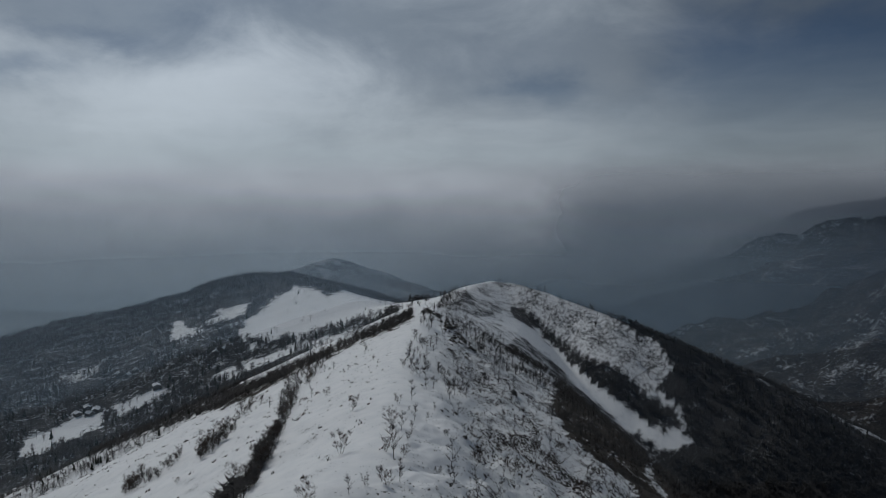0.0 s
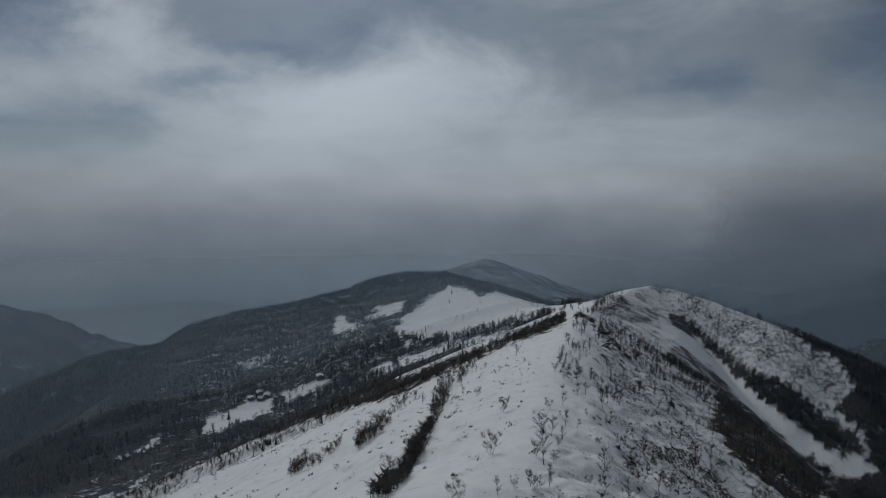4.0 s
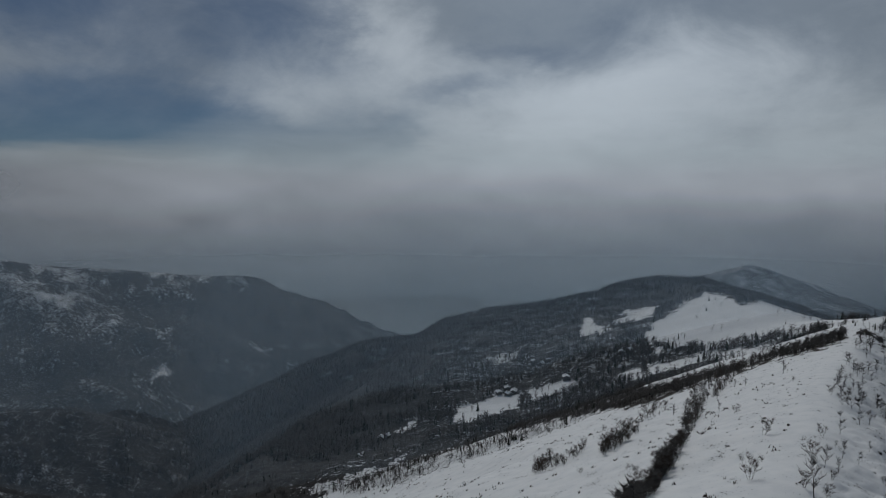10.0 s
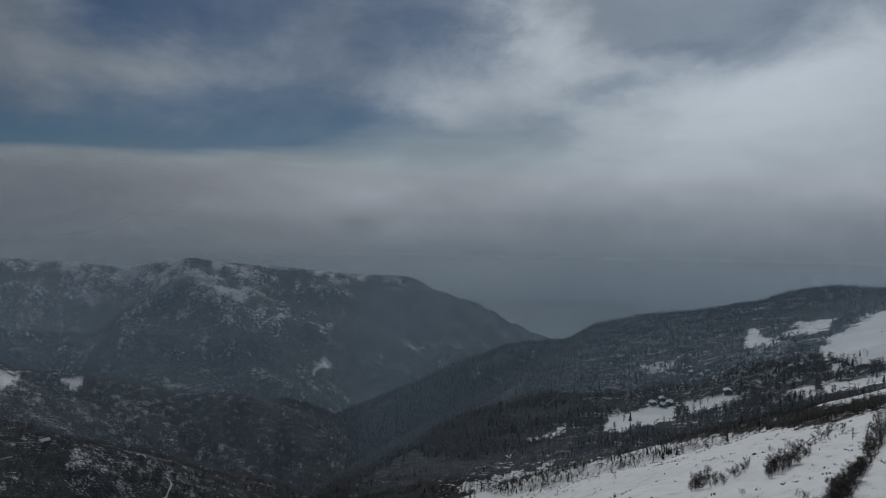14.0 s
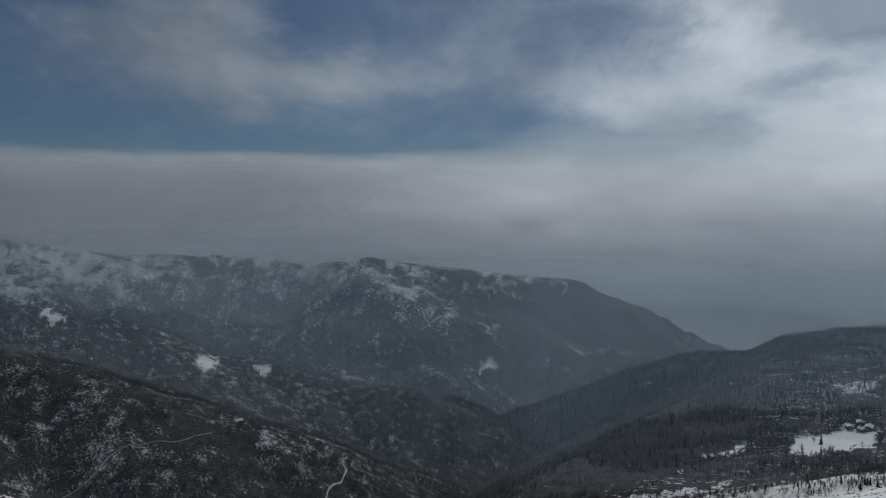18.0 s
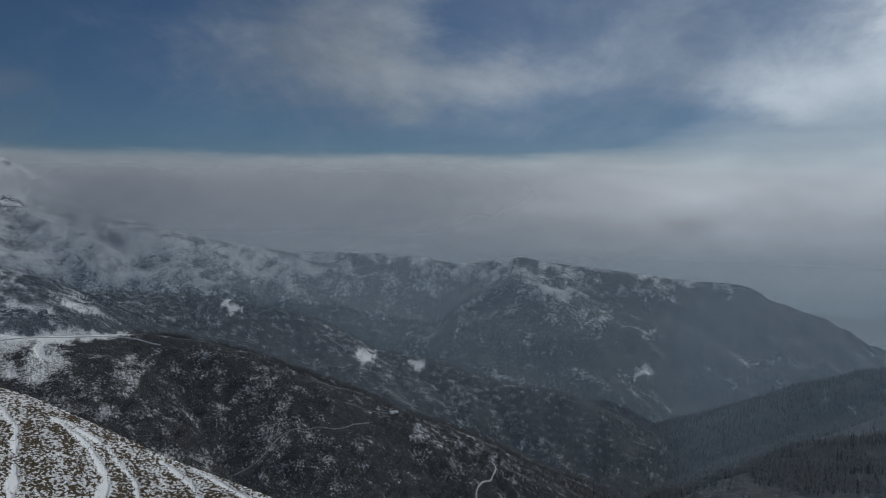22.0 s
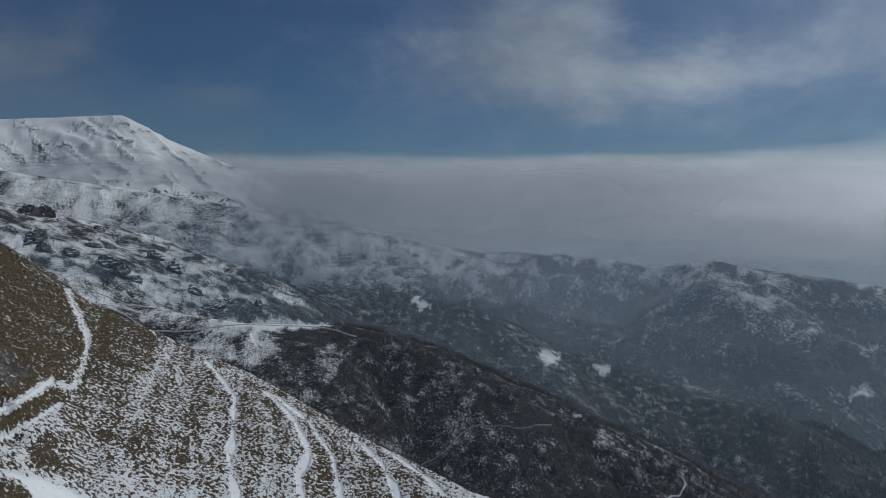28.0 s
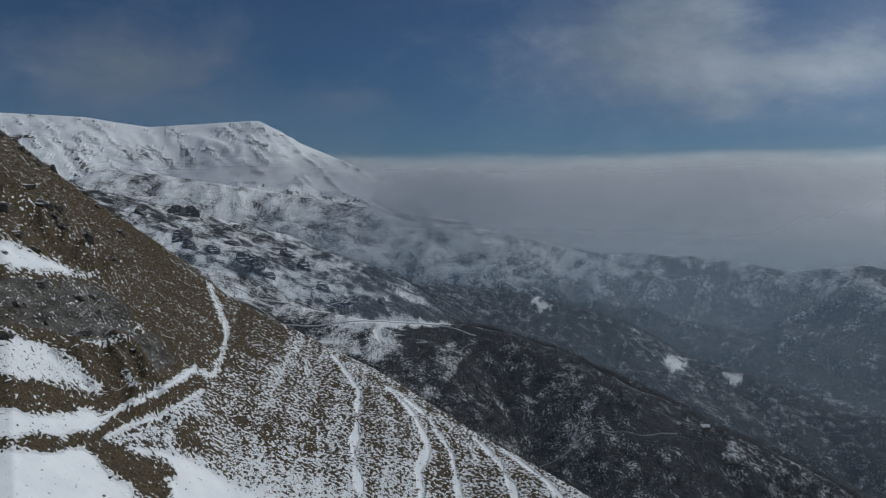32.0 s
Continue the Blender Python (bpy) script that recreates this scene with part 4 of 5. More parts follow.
# ---- mist: tinted sheets that stand in for distance haze, and cloud banks ----
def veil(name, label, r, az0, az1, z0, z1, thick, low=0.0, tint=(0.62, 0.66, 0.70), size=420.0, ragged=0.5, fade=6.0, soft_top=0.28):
    """A hanging sheet, its tint painting haze or cloud, from az0 to az1 degrees at r metres, from z0 to z1 above the
    eye. thick, low: how dense at its top and at its foot.
    """
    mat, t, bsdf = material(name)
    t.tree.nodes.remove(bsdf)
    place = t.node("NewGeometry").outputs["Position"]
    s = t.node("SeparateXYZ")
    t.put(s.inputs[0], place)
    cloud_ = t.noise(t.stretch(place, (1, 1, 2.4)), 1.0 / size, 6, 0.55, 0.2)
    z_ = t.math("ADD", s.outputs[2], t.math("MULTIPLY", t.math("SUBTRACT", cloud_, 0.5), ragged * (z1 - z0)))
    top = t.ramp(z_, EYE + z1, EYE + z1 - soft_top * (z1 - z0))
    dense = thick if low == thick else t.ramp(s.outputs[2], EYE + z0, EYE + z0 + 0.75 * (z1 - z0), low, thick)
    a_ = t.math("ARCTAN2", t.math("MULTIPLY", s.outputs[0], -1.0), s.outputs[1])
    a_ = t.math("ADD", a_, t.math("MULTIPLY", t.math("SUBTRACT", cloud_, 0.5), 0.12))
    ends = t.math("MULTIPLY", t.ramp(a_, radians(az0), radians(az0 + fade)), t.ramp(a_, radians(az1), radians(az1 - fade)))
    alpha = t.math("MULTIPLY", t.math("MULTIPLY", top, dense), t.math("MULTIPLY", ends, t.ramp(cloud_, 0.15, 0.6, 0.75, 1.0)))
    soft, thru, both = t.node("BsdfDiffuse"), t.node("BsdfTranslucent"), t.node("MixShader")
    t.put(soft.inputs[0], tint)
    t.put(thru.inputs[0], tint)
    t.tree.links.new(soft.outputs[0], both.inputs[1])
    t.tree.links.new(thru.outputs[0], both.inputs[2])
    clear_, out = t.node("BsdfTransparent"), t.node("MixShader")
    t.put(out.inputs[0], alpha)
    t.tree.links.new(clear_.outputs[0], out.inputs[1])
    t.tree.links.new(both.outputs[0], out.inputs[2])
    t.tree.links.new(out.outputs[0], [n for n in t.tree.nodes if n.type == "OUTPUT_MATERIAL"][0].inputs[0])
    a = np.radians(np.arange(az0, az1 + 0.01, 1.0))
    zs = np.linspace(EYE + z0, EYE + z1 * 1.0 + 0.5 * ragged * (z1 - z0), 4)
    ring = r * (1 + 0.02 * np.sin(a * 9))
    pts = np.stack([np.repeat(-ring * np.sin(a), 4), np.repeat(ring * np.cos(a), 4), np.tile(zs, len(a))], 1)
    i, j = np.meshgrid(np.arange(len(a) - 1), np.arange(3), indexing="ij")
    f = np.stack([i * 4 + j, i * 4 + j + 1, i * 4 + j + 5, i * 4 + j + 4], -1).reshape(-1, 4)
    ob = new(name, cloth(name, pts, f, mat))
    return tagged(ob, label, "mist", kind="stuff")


# each mist sheet fades what lies behind it, tinted like the air's own glow
veil("mist", "sheet painted as faint haze before the wooded hill", 560, 3, 54, -480, 60, 0.11, 0.08, (0.35, 0.48, 0.61), fade=5)
veil("mist", "sheet painted as faint haze beside the snowy ridge", 425, -40, 4, -480, 60, 0.04, 0.04, (0.30, 0.42, 0.56), fade=5)
veil("mist", "sheet painted as faint haze over the near valley", 600, 42, 126, -480, 60, 0.06, 0.06, (0.38, 0.50, 0.63), fade=8)
veil("mist", "sheet painted as thin blue-grey distance haze over the wooded hill", 980, -8, 126, -480, 60, 0.27, 0.11, (0.37, 0.48, 0.60), fade=9)
veil("mist", "sheet painted as thin blue-grey distance haze before the far hills", 1760, -40, 40, -480, 60, 0.30, 0.24, (0.46, 0.58, 0.68), fade=6)
veil("mist", "sheet painted as blue-grey distance haze in the deep valley", 1960, -40, 128, -700, 40, 0.30, 0.31, (0.36, 0.47, 0.57), fade=2)
# low-albedo tint: the gloom of the distant air is painted into this sheet
veil("mist", "sheet painted as dark blue-grey distance haze before the far range", 2280, -58, 4, -700, 60, 0.93, 0.95, (0.19, 0.255, 0.34), fade=14, ragged=0.12, soft_top=0.7)
# nearly opaque haze colour, which also covers the far edge of the ground
veil("mist", "sheet painted as blue-grey distance haze closing off the far valley", 3150, -56, 80, -800, 20, 0.97, 0.97, (0.63, 0.71, 0.76), fade=16, ragged=0.06, soft_top=0.8)
veil("mist", "sheet painted as pale haze before the mountain", 2480, 60, 128, -800, 200, 0.34, 0.22, (0.52, 0.59, 0.66), ragged=0.2, fade=12, soft_top=0.6)
veil("cloud_bank", "soft grey cloud bank lying on the mountains", 2560, 64, 107, -240, 230, 0.92, 0.0, (0.64, 0.66, 0.71), 340, 0.28, 12, 0.6)
veil("cloud_bank", "soft grey cloud bank below the snow peak", 3700, 56, 126, -200, 285, 0.86, 0.3, (0.68, 0.70, 0.75), 380, 0.4, 16, 0.5)
veil("cloud_bank", "dim cloud bank resting on the far range", 3900, -56, -6, -420, 330, 0.97, 0.8, (0.50, 0.54, 0.61), 420, 0.2, 8, 0.6)
veil("cloud_bank", "torn cloud drifting across the snow peak's foot", 3850, 99, 129, -60, 265, 0.74, 0.15, (0.60, 0.62, 0.68), 300, 0.4, 5, 0.6)
veil("mist", "sheet painted as thin haze before the snow peak", 3950, 98, 129, -200, 640, 0.16, 0.3, (0.55, 0.63, 0.72), 500, 0.3, 3)

# ---- helpers for things ----
def part(name, data, mat, parent, label=""):
    """Links a bmesh or a mesh as one object under a thing or a part."""
    if isinstance(data, bmesh.types.BMesh):
        me = bpy.data.meshes.new(name)
        data.to_mesh(me)
        data.free()
    else:
        me = data
    if not me.materials:
        me.materials.append(mat)
    ob = new(name, me)
    ob.parent = parent
    if label:
        ob["label"] = label
    return ob


def base(name, label, category, group=""):
    return tagged(new(name), label, category, group)


def rod(verts, faces, a, b, ra, rb, sides=4):
    """Adds a tapered rod to lists of points and triangles."""
    a, b = Vector(a), Vector(b)
    ax = (b - a).normalized()
    u = ax.orthogonal().normalized()
    v = ax.cross(u)
    n = len(verts)
    for k in range(sides):
        c = u * math.cos(2 * math.pi * k / sides) + v * math.sin(2 * math.pi * k / sides)
        verts.append(a + c * ra)
        verts.append(b + c * rb)
    for k in range(sides):
        i, j = n + 2 * k, n + 2 * ((k + 1) % sides)
        faces.append((i, j, j + 1))
        faces.append((i, j + 1, i + 1))


def as_mesh(name, verts, faces, mat):
    return cloth(name, np.array([tuple(v) for v in verts]), np.array(faces), mat, False)


def bare_tree(seed, high, spread, stems, mats, label, category, name):
    """A leafless tree or shrub: stems, limbs and a crown of fine twigs."""
    rnd = random.Random(seed)
    tv, tf, lv, lf, cv, cf = [], [], [], [], [], []
    tips = []
    for s in range(stems):
        a = rnd.uniform(0, 6.28)
        lean = rnd.uniform(0.02, 0.10) if stems == 1 else rnd.uniform(0.15, 0.5) * spread
        h = high * rnd.uniform(0.75, 1.0)
        p, rad = Vector((0.12 * math.cos(a) * (stems > 1), 0.12 * math.sin(a) * (stems > 1), -0.4)), 0.016 * high / stems ** 0.4
        for k in range(4):
            q = p + Vector((math.cos(a) * lean * h / 4 + rnd.uniform(-0.05, 0.05) * h, math.sin(a) * lean * h / 4 + rnd.uniform(-0.05, 0.05) * h, (h + 0.4) / 4))
            rod(tv, tf, p, q, rad, rad * 0.66, 5)
            if k:
                for _ in range(3 if stems == 1 else 2):
                    b = rnd.uniform(0, 6.28)
                    ln = high * rnd.uniform(0.18, 0.34) * spread * (1.25 - 0.22 * k)
                    m = p.lerp(q, rnd.uniform(0.1, 0.9))
                    e = m + Vector((math.cos(b) * ln, math.sin(b) * ln, ln * rnd.uniform(0.5, 1.2)))
                    rod(lv, lf, m, e, rad * 0.5, rad * 0.14, 3)
                    tips.append((m, e))
            p, rad = q, rad * 0.66
        tips.append((p - Vector((0, 0, h * 0.25)), p + Vector((0, 0, h * 0.1))))
    for m, e in tips:
        for _ in range(26):
            s = m.lerp(e, rnd.uniform(0.25, 1.0))
            ln = high * rnd.uniform(0.09, 0.23)
            b = rnd.uniform(0, 6.28)
            t = s + Vector((math.cos(b) * ln * 0.7, math.sin(b) * ln * 0.7, ln * rnd.uniform(0.3, 1.1)))
            side = (t - s).cross(Vector((rnd.uniform(-1, 1), rnd.uniform(-1, 1), rnd.uniform(-1, 1)))).normalized() * 0.0036 * high
            n = len(cv)
            cv += [s - side, s + side, t]
            cf.append((n, n + 1, n + 2))
    thing = base(name, label, category)
    n = len(tv)
    part("trunk", as_mesh("trunk", tv + lv, tf + [tuple(i + n for i in q) for q in lf], mats[0]), mats[0], thing)
    part("crown", as_mesh("crown", cv, cf, mats[1]), mats[1], thing, "fine bare twigs")
    return thing


def ground_at(x, y):
    """Height of the land at one place."""
    return float(grid_z(x, y)[0])


# ---- where trees grow ----
sight = np.degrees(np.arctan2(gz - EYE, np.hypot(gx, gy))).reshape(na, nr)
skyline = np.maximum.accumulate(sight, axis=1)
SEEN_AZ = AZ[AZ < 131.5]


def grow(seed, count, az0, az1, r0, r1, tall):
    """Places for trees by the land's own density, fewer on the slopes turned away."""
    rng = np.random.default_rng(seed)
    az = rng.uniform(az0, az1, count)
    r = np.sqrt(rng.uniform(r0 * r0, r1 * r1, count))
    x, y = -r * np.sin(np.radians(az)), r * np.cos(np.radians(az))
    per = 0.5 * radians(az1 - az0) * (r1 * r1 - r0 * r0) / count
    z, kind, d, u, which, side = relief(x, y)
    trees = covering(x, y, z, kind, d, which, side)[3]
    keep = rng.uniform(0, 1, count) < trees * per
    i = np.clip(np.searchsorted(SEEN_AZ, az), 0, len(SEEN_AZ) - 1)
    j = np.clip(np.searchsorted(R, r) - 2, 0, nr - 1)
    hidden = np.degrees(np.arctan2(z + tall - EYE, r)) < skyline[i, j]
    if r1 > 600:
        keep &= near_road(x, y) > 5
    keep &= ~hidden | (rng.uniform(0, 1, count) < 0.12)
    return x[keep], y[keep], grid_z(x[keep], y[keep]), which[keep], r[keep], az[keep]


def sliver_tree(seed, fir):
    """One far tree as triangles, a metre high."""
    rnd = np.random.default_rng(seed)
    v, f = [], []

    def tri(a, b, c):
        n = len(v)
        v.extend((a, b, c))
        f.append((n, n + 1, n + 2))
    tri((-0.013, 0, -0.05), (0.013, 0, -0.05), (0, 0, 0.86))
    tri((0, -0.013, -0.05), (0, 0.013, -0.05), (0, 0, 0.86))
    if fir:
        for k in range(5):
            h, w = 0.12 + 0.18 * k, 0.21 - 0.036 * k
            for a in np.arange(3) * 2.1 + rnd.uniform(0, 2):
                a2 = a + 1.7
                w2 = w * rnd.uniform(0.7, 1.2)
                tri((w2 * np.cos(a), w2 * np.sin(a), h - 0.05), (w * np.cos(a2), w * np.sin(a2), h - 0.03 * rnd.uniform(0, 1)), (0, 0, h + 0.28))
    else:
        for k in range(26):
            h, a = rnd.uniform(0.22, 0.86), rnd.uniform(0, 6.28)
            ln = rnd.uniform(0.16, 0.34) * (1.2 - 0.9 * abs(h - 0.52))
            o = np.array((np.cos(a), np.sin(a), 0))
            p = np.array((-np.sin(a), np.cos(a), 0.3)) * 0.024
            s = o * 0.02 + (0, 0, h)
            e = o * ln * 0.95 + (0, 0, h + ln * rnd.uniform(0.05, 0.75))
            tri(tuple(s - p), tuple(e), tuple(s + p))
    return np.array(v), np.array(f)


def woods(name, label, x, y, z, lo, hi, fir, mat, seed, broad=1.0):
    """Many far trees in one mesh."""
    rng = np.random.default_rng(seed)
    pts, fac, n = [], [], 0
    for k in range(4):
        v, f = sliver_tree(seed * 10 + k, fir)
        m = np.arange(len(x)) % 4 == k
        c = m.sum()
        if not c:
            continue
        h = rng.uniform(lo, hi, c) * (0.75 + 0.5 * rng.uniform(0, 1, c) ** 2)
        a = rng.uniform(0, 6.28, c)
        b = h * broad * rng.uniform(0.8, 1.25, c)
        vx = (v[None, :, 0] * np.cos(a)[:, None] - v[None, :, 1] * np.sin(a)[:, None]) * b[:, None] + x[m][:, None]
        vy = (v[None, :, 0] * np.sin(a)[:, None] + v[None, :, 1] * np.cos(a)[:, None]) * b[:, None] + y[m][:, None]
        vz = v[None, :, 2] * h[:, None] + z[m][:, None]
        pts.append(np.stack([vx, vy, vz], -1).reshape(-1, 3))
        fac.append((f[None] + (np.arange(c) * len(v))[:, None, None] + n).reshape(-1, 3))
        n += c * len(v)
    me = cloth(name, np.concatenate(pts), np.concatenate(fac), mat, False)
    return tagged(new(name, me), label, "woods", kind="stuff")


# near trees: leafless birches and shrubs on the ridge, each a thing of its own
birches = [bare_tree(s, h, sp, 1, (BARK, FAR_TWIG), "small leafless birch tree standing in thin snow", "tree", "tree") for s, h, sp in ((1, 4.0, 0.8), (2, 5.0, 0.7), (3, 3.2, 0.9), (4, 5.6, 0.65), (5, 4.3, 1.0))]
shrubs = [bare_tree(s, h, 1.1, 5, (BARK, SHRUB), "leafless rusty-brown shrub in the snow", "shrub", "shrub") for s, h in ((11, 1.9), (12, 2.5), (13, 3.3))]
nx, ny, nz, nw, nrr, naz = grow(3, 42000, -24, 45, 55, 420, 3.0)
near = (nw == 0) | (nw == 1)
spots = [(x, y, z, r) for x, y, z, r, ok in zip(nx, ny, nz, nrr, near) if ok]
spots.sort(key=lambda s: s[3])
rnd = random.Random(5)
used_model = set()


def plant(models, x, y, z, group):
    k = rnd.randrange(len(models))
    m = pose(x, y, z, rnd.uniform(-4, 4), rnd.uniform(-4, 4), rnd.uniform(0, 360)) @ Matrix.Scale(0.3 + 0.55 * rnd.random() ** 1.6, 4)
    key = models[k].name
    if key in used_model:
        ob = copy_thing(models[k], m)
        ob.scale = m.to_scale()
    else:
        used_model.add(key)
        ob = models[k]
        ob.matrix_basis = m
    ob["group"] = group


for k, (x, y, z, r) in enumerate(spots[:290]):
    plant(birches if rnd.random() < 0.55 else shrubs, x, y, z, "small trees on the ridge")
rest = np.array(spots[290:]) if len(spots) > 290 else np.zeros((0, 4))

# thickets along the gullies of the western flank
def scatter(seed, count, pts):
    """Places on the ground that the eye sees within the outline."""
    rg = np.random.default_rng(seed)
    lo, hi = np.min(pts, 0), np.max(pts, 0)
    a, e = rg.uniform(lo[0], hi[0], count * 9), rg.uniform(lo[1], hi[1], count * 9)
    ok = outline(a, e, pts) + rg.normal(0, 0.12, len(a)) > 0
    a, e = a[ok][:count], e[ok][:count]
    i = np.clip(np.searchsorted(SEEN_AZ, a), 0, len(SEEN_AZ) - 1)
    r = np.array([R[min(np.searchsorted(skyline[k], v), nr - 1)] for k, v in zip(i, e)])
    return -r * np.sin(np.radians(a)), r * np.cos(np.radians(a))


for k, (count, lo, hi, pts) in enumerate(THICKETS):
    hx_, hy_ = scatter(60 + k, count, pts)
    own = min(60, count // 3)
    for x, y in zip(hx_[:own], hy_[:own]):
        plant(shrubs, x, y, ground_at(x, y), "shrubs along the gullies")
    woods("scrub", "thicket of leafless dark scrub along the gully", hx_[own:], hy_[own:], grid_z(hx_[own:], hy_[own:]), lo * 0.8, hi * 0.75, False, TWIG, 40 + k, 1.6)

# woods farther off
sx, sy, sz, sw, sr, sa = grow(4, 46000, -38, 8, 120, 720, 6.0)
m = (sw == 2) | (sw < 0) | ((sw == 1) & (sr >= 700)) | ((sw == 0) & (sr > 300)) | (sw > 2)
fir = np.random.default_rng(1).uniform(0, 1, len(sx)) < np.where(sr < 480, 0.0, 0.04)
woods("bare_woods", "dense dark leafless woods on the shaded slope", sx[m & ~fir], sy[m & ~fir], sz[m & ~fir], 3.5, 5.5, False, TWIG, 21, 1.3)
woods("fir_woods", "dark firs scattered over the shaded slope", sx[m & fir], sy[m & fir], sz[m & fir], 3, 4.5, True, NEEDLE, 22, 1.1)
if len(rest):
    woods("scrub", "thin leafless scrub along the ridge", rest[:, 0], rest[:, 1], rest[:, 2], 2.2, 3.6, False, TWIG, 23, 1.2)
hx, hy, hz, hw, hr, ha = grow(6, 115000, -2, 58, 240, 1780, 7.0)
m = ~((hw == 0) & (hr < 250))
pick = np.random.default_rng(2).uniform(0, 1, len(hx))
fir = pick < np.where(hw == 0, 0.0, np.where(hw == 5, 0.35, np.where(hr < 620, 0.06, 0.10)))
close = hr < 640
woods("bare_woods", "leafless grey woods on the snowy hill", hx[m & ~fir & ~close], hy[m & ~fir & ~close], hz[m & ~fir & ~close], 6.5, 10.5, False, FAR_TWIG, 24, 1.2)
woods("bare_woods", "dark leafless woods below the ridge", hx[m & ~fir & close], hy[m & ~fir & close], hz[m & ~fir & close], 2.6, 4.6, False, FAR_TWIG, 28, 1.5)
woods("fir_woods", "dark fir woods on the snowy hill", hx[m & fir & ~close], hy[m & fir & ~close], hz[m & fir & ~close], 5, 9, True, NEEDLE, 25, 1.1)
woods("fir_woods", "dark firs among the woods below the ridge", hx[m & fir & close], hy[m & fir & close], hz[m & fir & close], 2.6, 4.2, True, NEEDLE, 29, 1.2)
vx_, vy_, vz_, vw, vr, va = grow(7, 90000, 52, 128, 560, 1560, 6.0)
woods("bare_woods", "leafless brown woods on the dark spurs", vx_, vy_, vz_, 5, 7.5, False, FAR_TWIG, 26, 1.35)


# ---- rocks ----
def rock_mesh(name, seed, flatness, mat, rough=0.4, cuts=3):
    bm = bmesh.new()
    bmesh.ops.create_icosphere(bm, subdivisions=cuts, radius=1.0)
    off = Vector((seed * 7.3, seed * 3.1, 0))
    rn = random.Random(seed)
    planes = [Vector((rn.gauss(0, 1), rn.gauss(0, 1), rn.gauss(0, 0.8))).normalized() for _ in range(9)]
    for v in bm.verts:
        n = noise.noise(v.co * 1.3 + off) * rough + noise.noise(v.co * 3.1 + off) * rough * 0.5
        v.co *= 1 + n
        step = round(v.co.z * 3) / 3
        for n_ in planes:
            v.co -= n_ * max(0, v.co.dot(n_) - 0.72) * 0.9
        v.co.z = (0.6 * v.co.z + 0.4 * step) * flatness
    me = bpy.data.meshes.new(name)
    bm.to_mesh(me)
    bm.free()
    me.materials.append(mat)
    return me


ROCKS = [rock_mesh("rock", s, fl, ROCK) for s, fl in ((1, 0.5), (2, 0.7), (3, 0.42), (4, 0.6))]


def rock_at(az, r, size, label, group, meshes=ROCKS, sink=0.42, name="rock", lift=0.0, tall=1.0):
    x, y = flat(az, r)
    ob = new(name, rnd.choice(meshes))
    s = size * rnd.uniform(0.8, 1.25)
    ob.matrix_basis = pose(x, y, ground_at(x, y) - s * sink + lift, rnd.uniform(-14, 14), rnd.uniform(-14, 14), rnd.uniform(0, 360)) @ Matrix.Diagonal((s, s * rnd.uniform(0.6, 1.0), s * tall, 1))
    return tagged(ob, label, "rock", group)


def rocks_along(line, wide, count, lo, hi, label, group, tall=1.0):
    for _ in range(count):
        s = rnd.randrange(len(line) - 1)
        t = rnd.random()
        az = line[s][0] + t * (line[s + 1][0] - line[s][0]) + rnd.gauss(0, wide[0])
        r = line[s][1] + t * (line[s + 1][1] - line[s][1]) + rnd.gauss(0, wide[1])
        rock_at(az, r, lo * (hi / lo) ** (rnd.random() ** 1.6), label, group, tall=tall)


rocks_along([(1.3, 362), (0.4, 320), (-0.6, 280), (-1.8, 240)], (0.5, 8), 40, 1.0, 4.2, "dark jagged rock on the knoll's snowy crest", "rocks of the knoll", 1.2)
rocks_along([(-1.5, 215), (-4, 200), (-7.5, 180), (-11, 155), (-14.5, 125)], (1.3, 9), 36, 0.5, 2.2, "dark rock sticking out of thin snow", "rocks of the eastern flank")
rocks_along([(3.2, 150), (1.5, 120), (-0.5, 100), (-1.5, 85)], (0.8, 5), 14, 0.35, 1.0, "small dark rock beside the ridge path", "rocks of the eastern flank")
rocks_along([(10, 100), (7.5, 120), (6.0, 145), (4.5, 200)], (0.9, 5), 44, 0.18, 0.55, "small dark stone on the snow drift", "stones of the western flank")
rocks_along([(25, 148), (19, 190), (13.5, 235), (9, 300)], (0.9, 7), 36, 0.3, 0.9, "dark stone at the edge of the snow slope", "stones of the western flank")
rocks_along([(127, 53), (123.7, 56), (120.5, 59), (118.2, 61)], (1.6, 2.4), 24, 0.3, 1.0, "layered grey rock outcrop in brown turf", "rocks of the near slope", 1.1)
rocks_along([(127, 66), (122, 69), (117, 71)], (1.8, 4.0), 18, 0.4, 1.4, "grey rock in brown turf", "rocks of the near slope")
rocks_along([(127, 81), (121.7, 82), (115.3, 82), (113, 80.5)], (0.6, 0.8), 16, 0.4, 1.1, "dark rock on the crest of the near slope", "rocks of the near slope", 1.2)
rocks_along([(125, 43), (119, 43), (112, 46), (104, 46)], (2.5, 2.0), 18, 0.10, 0.26, "small dark stone in the snow", "stones of the near slope")

CRAGS = [rock_mesh("crag", s, fl, CLIFF, 0.75, 4) for s, fl in ((21, 0.8), (22, 0.6), (23, 0.9))]
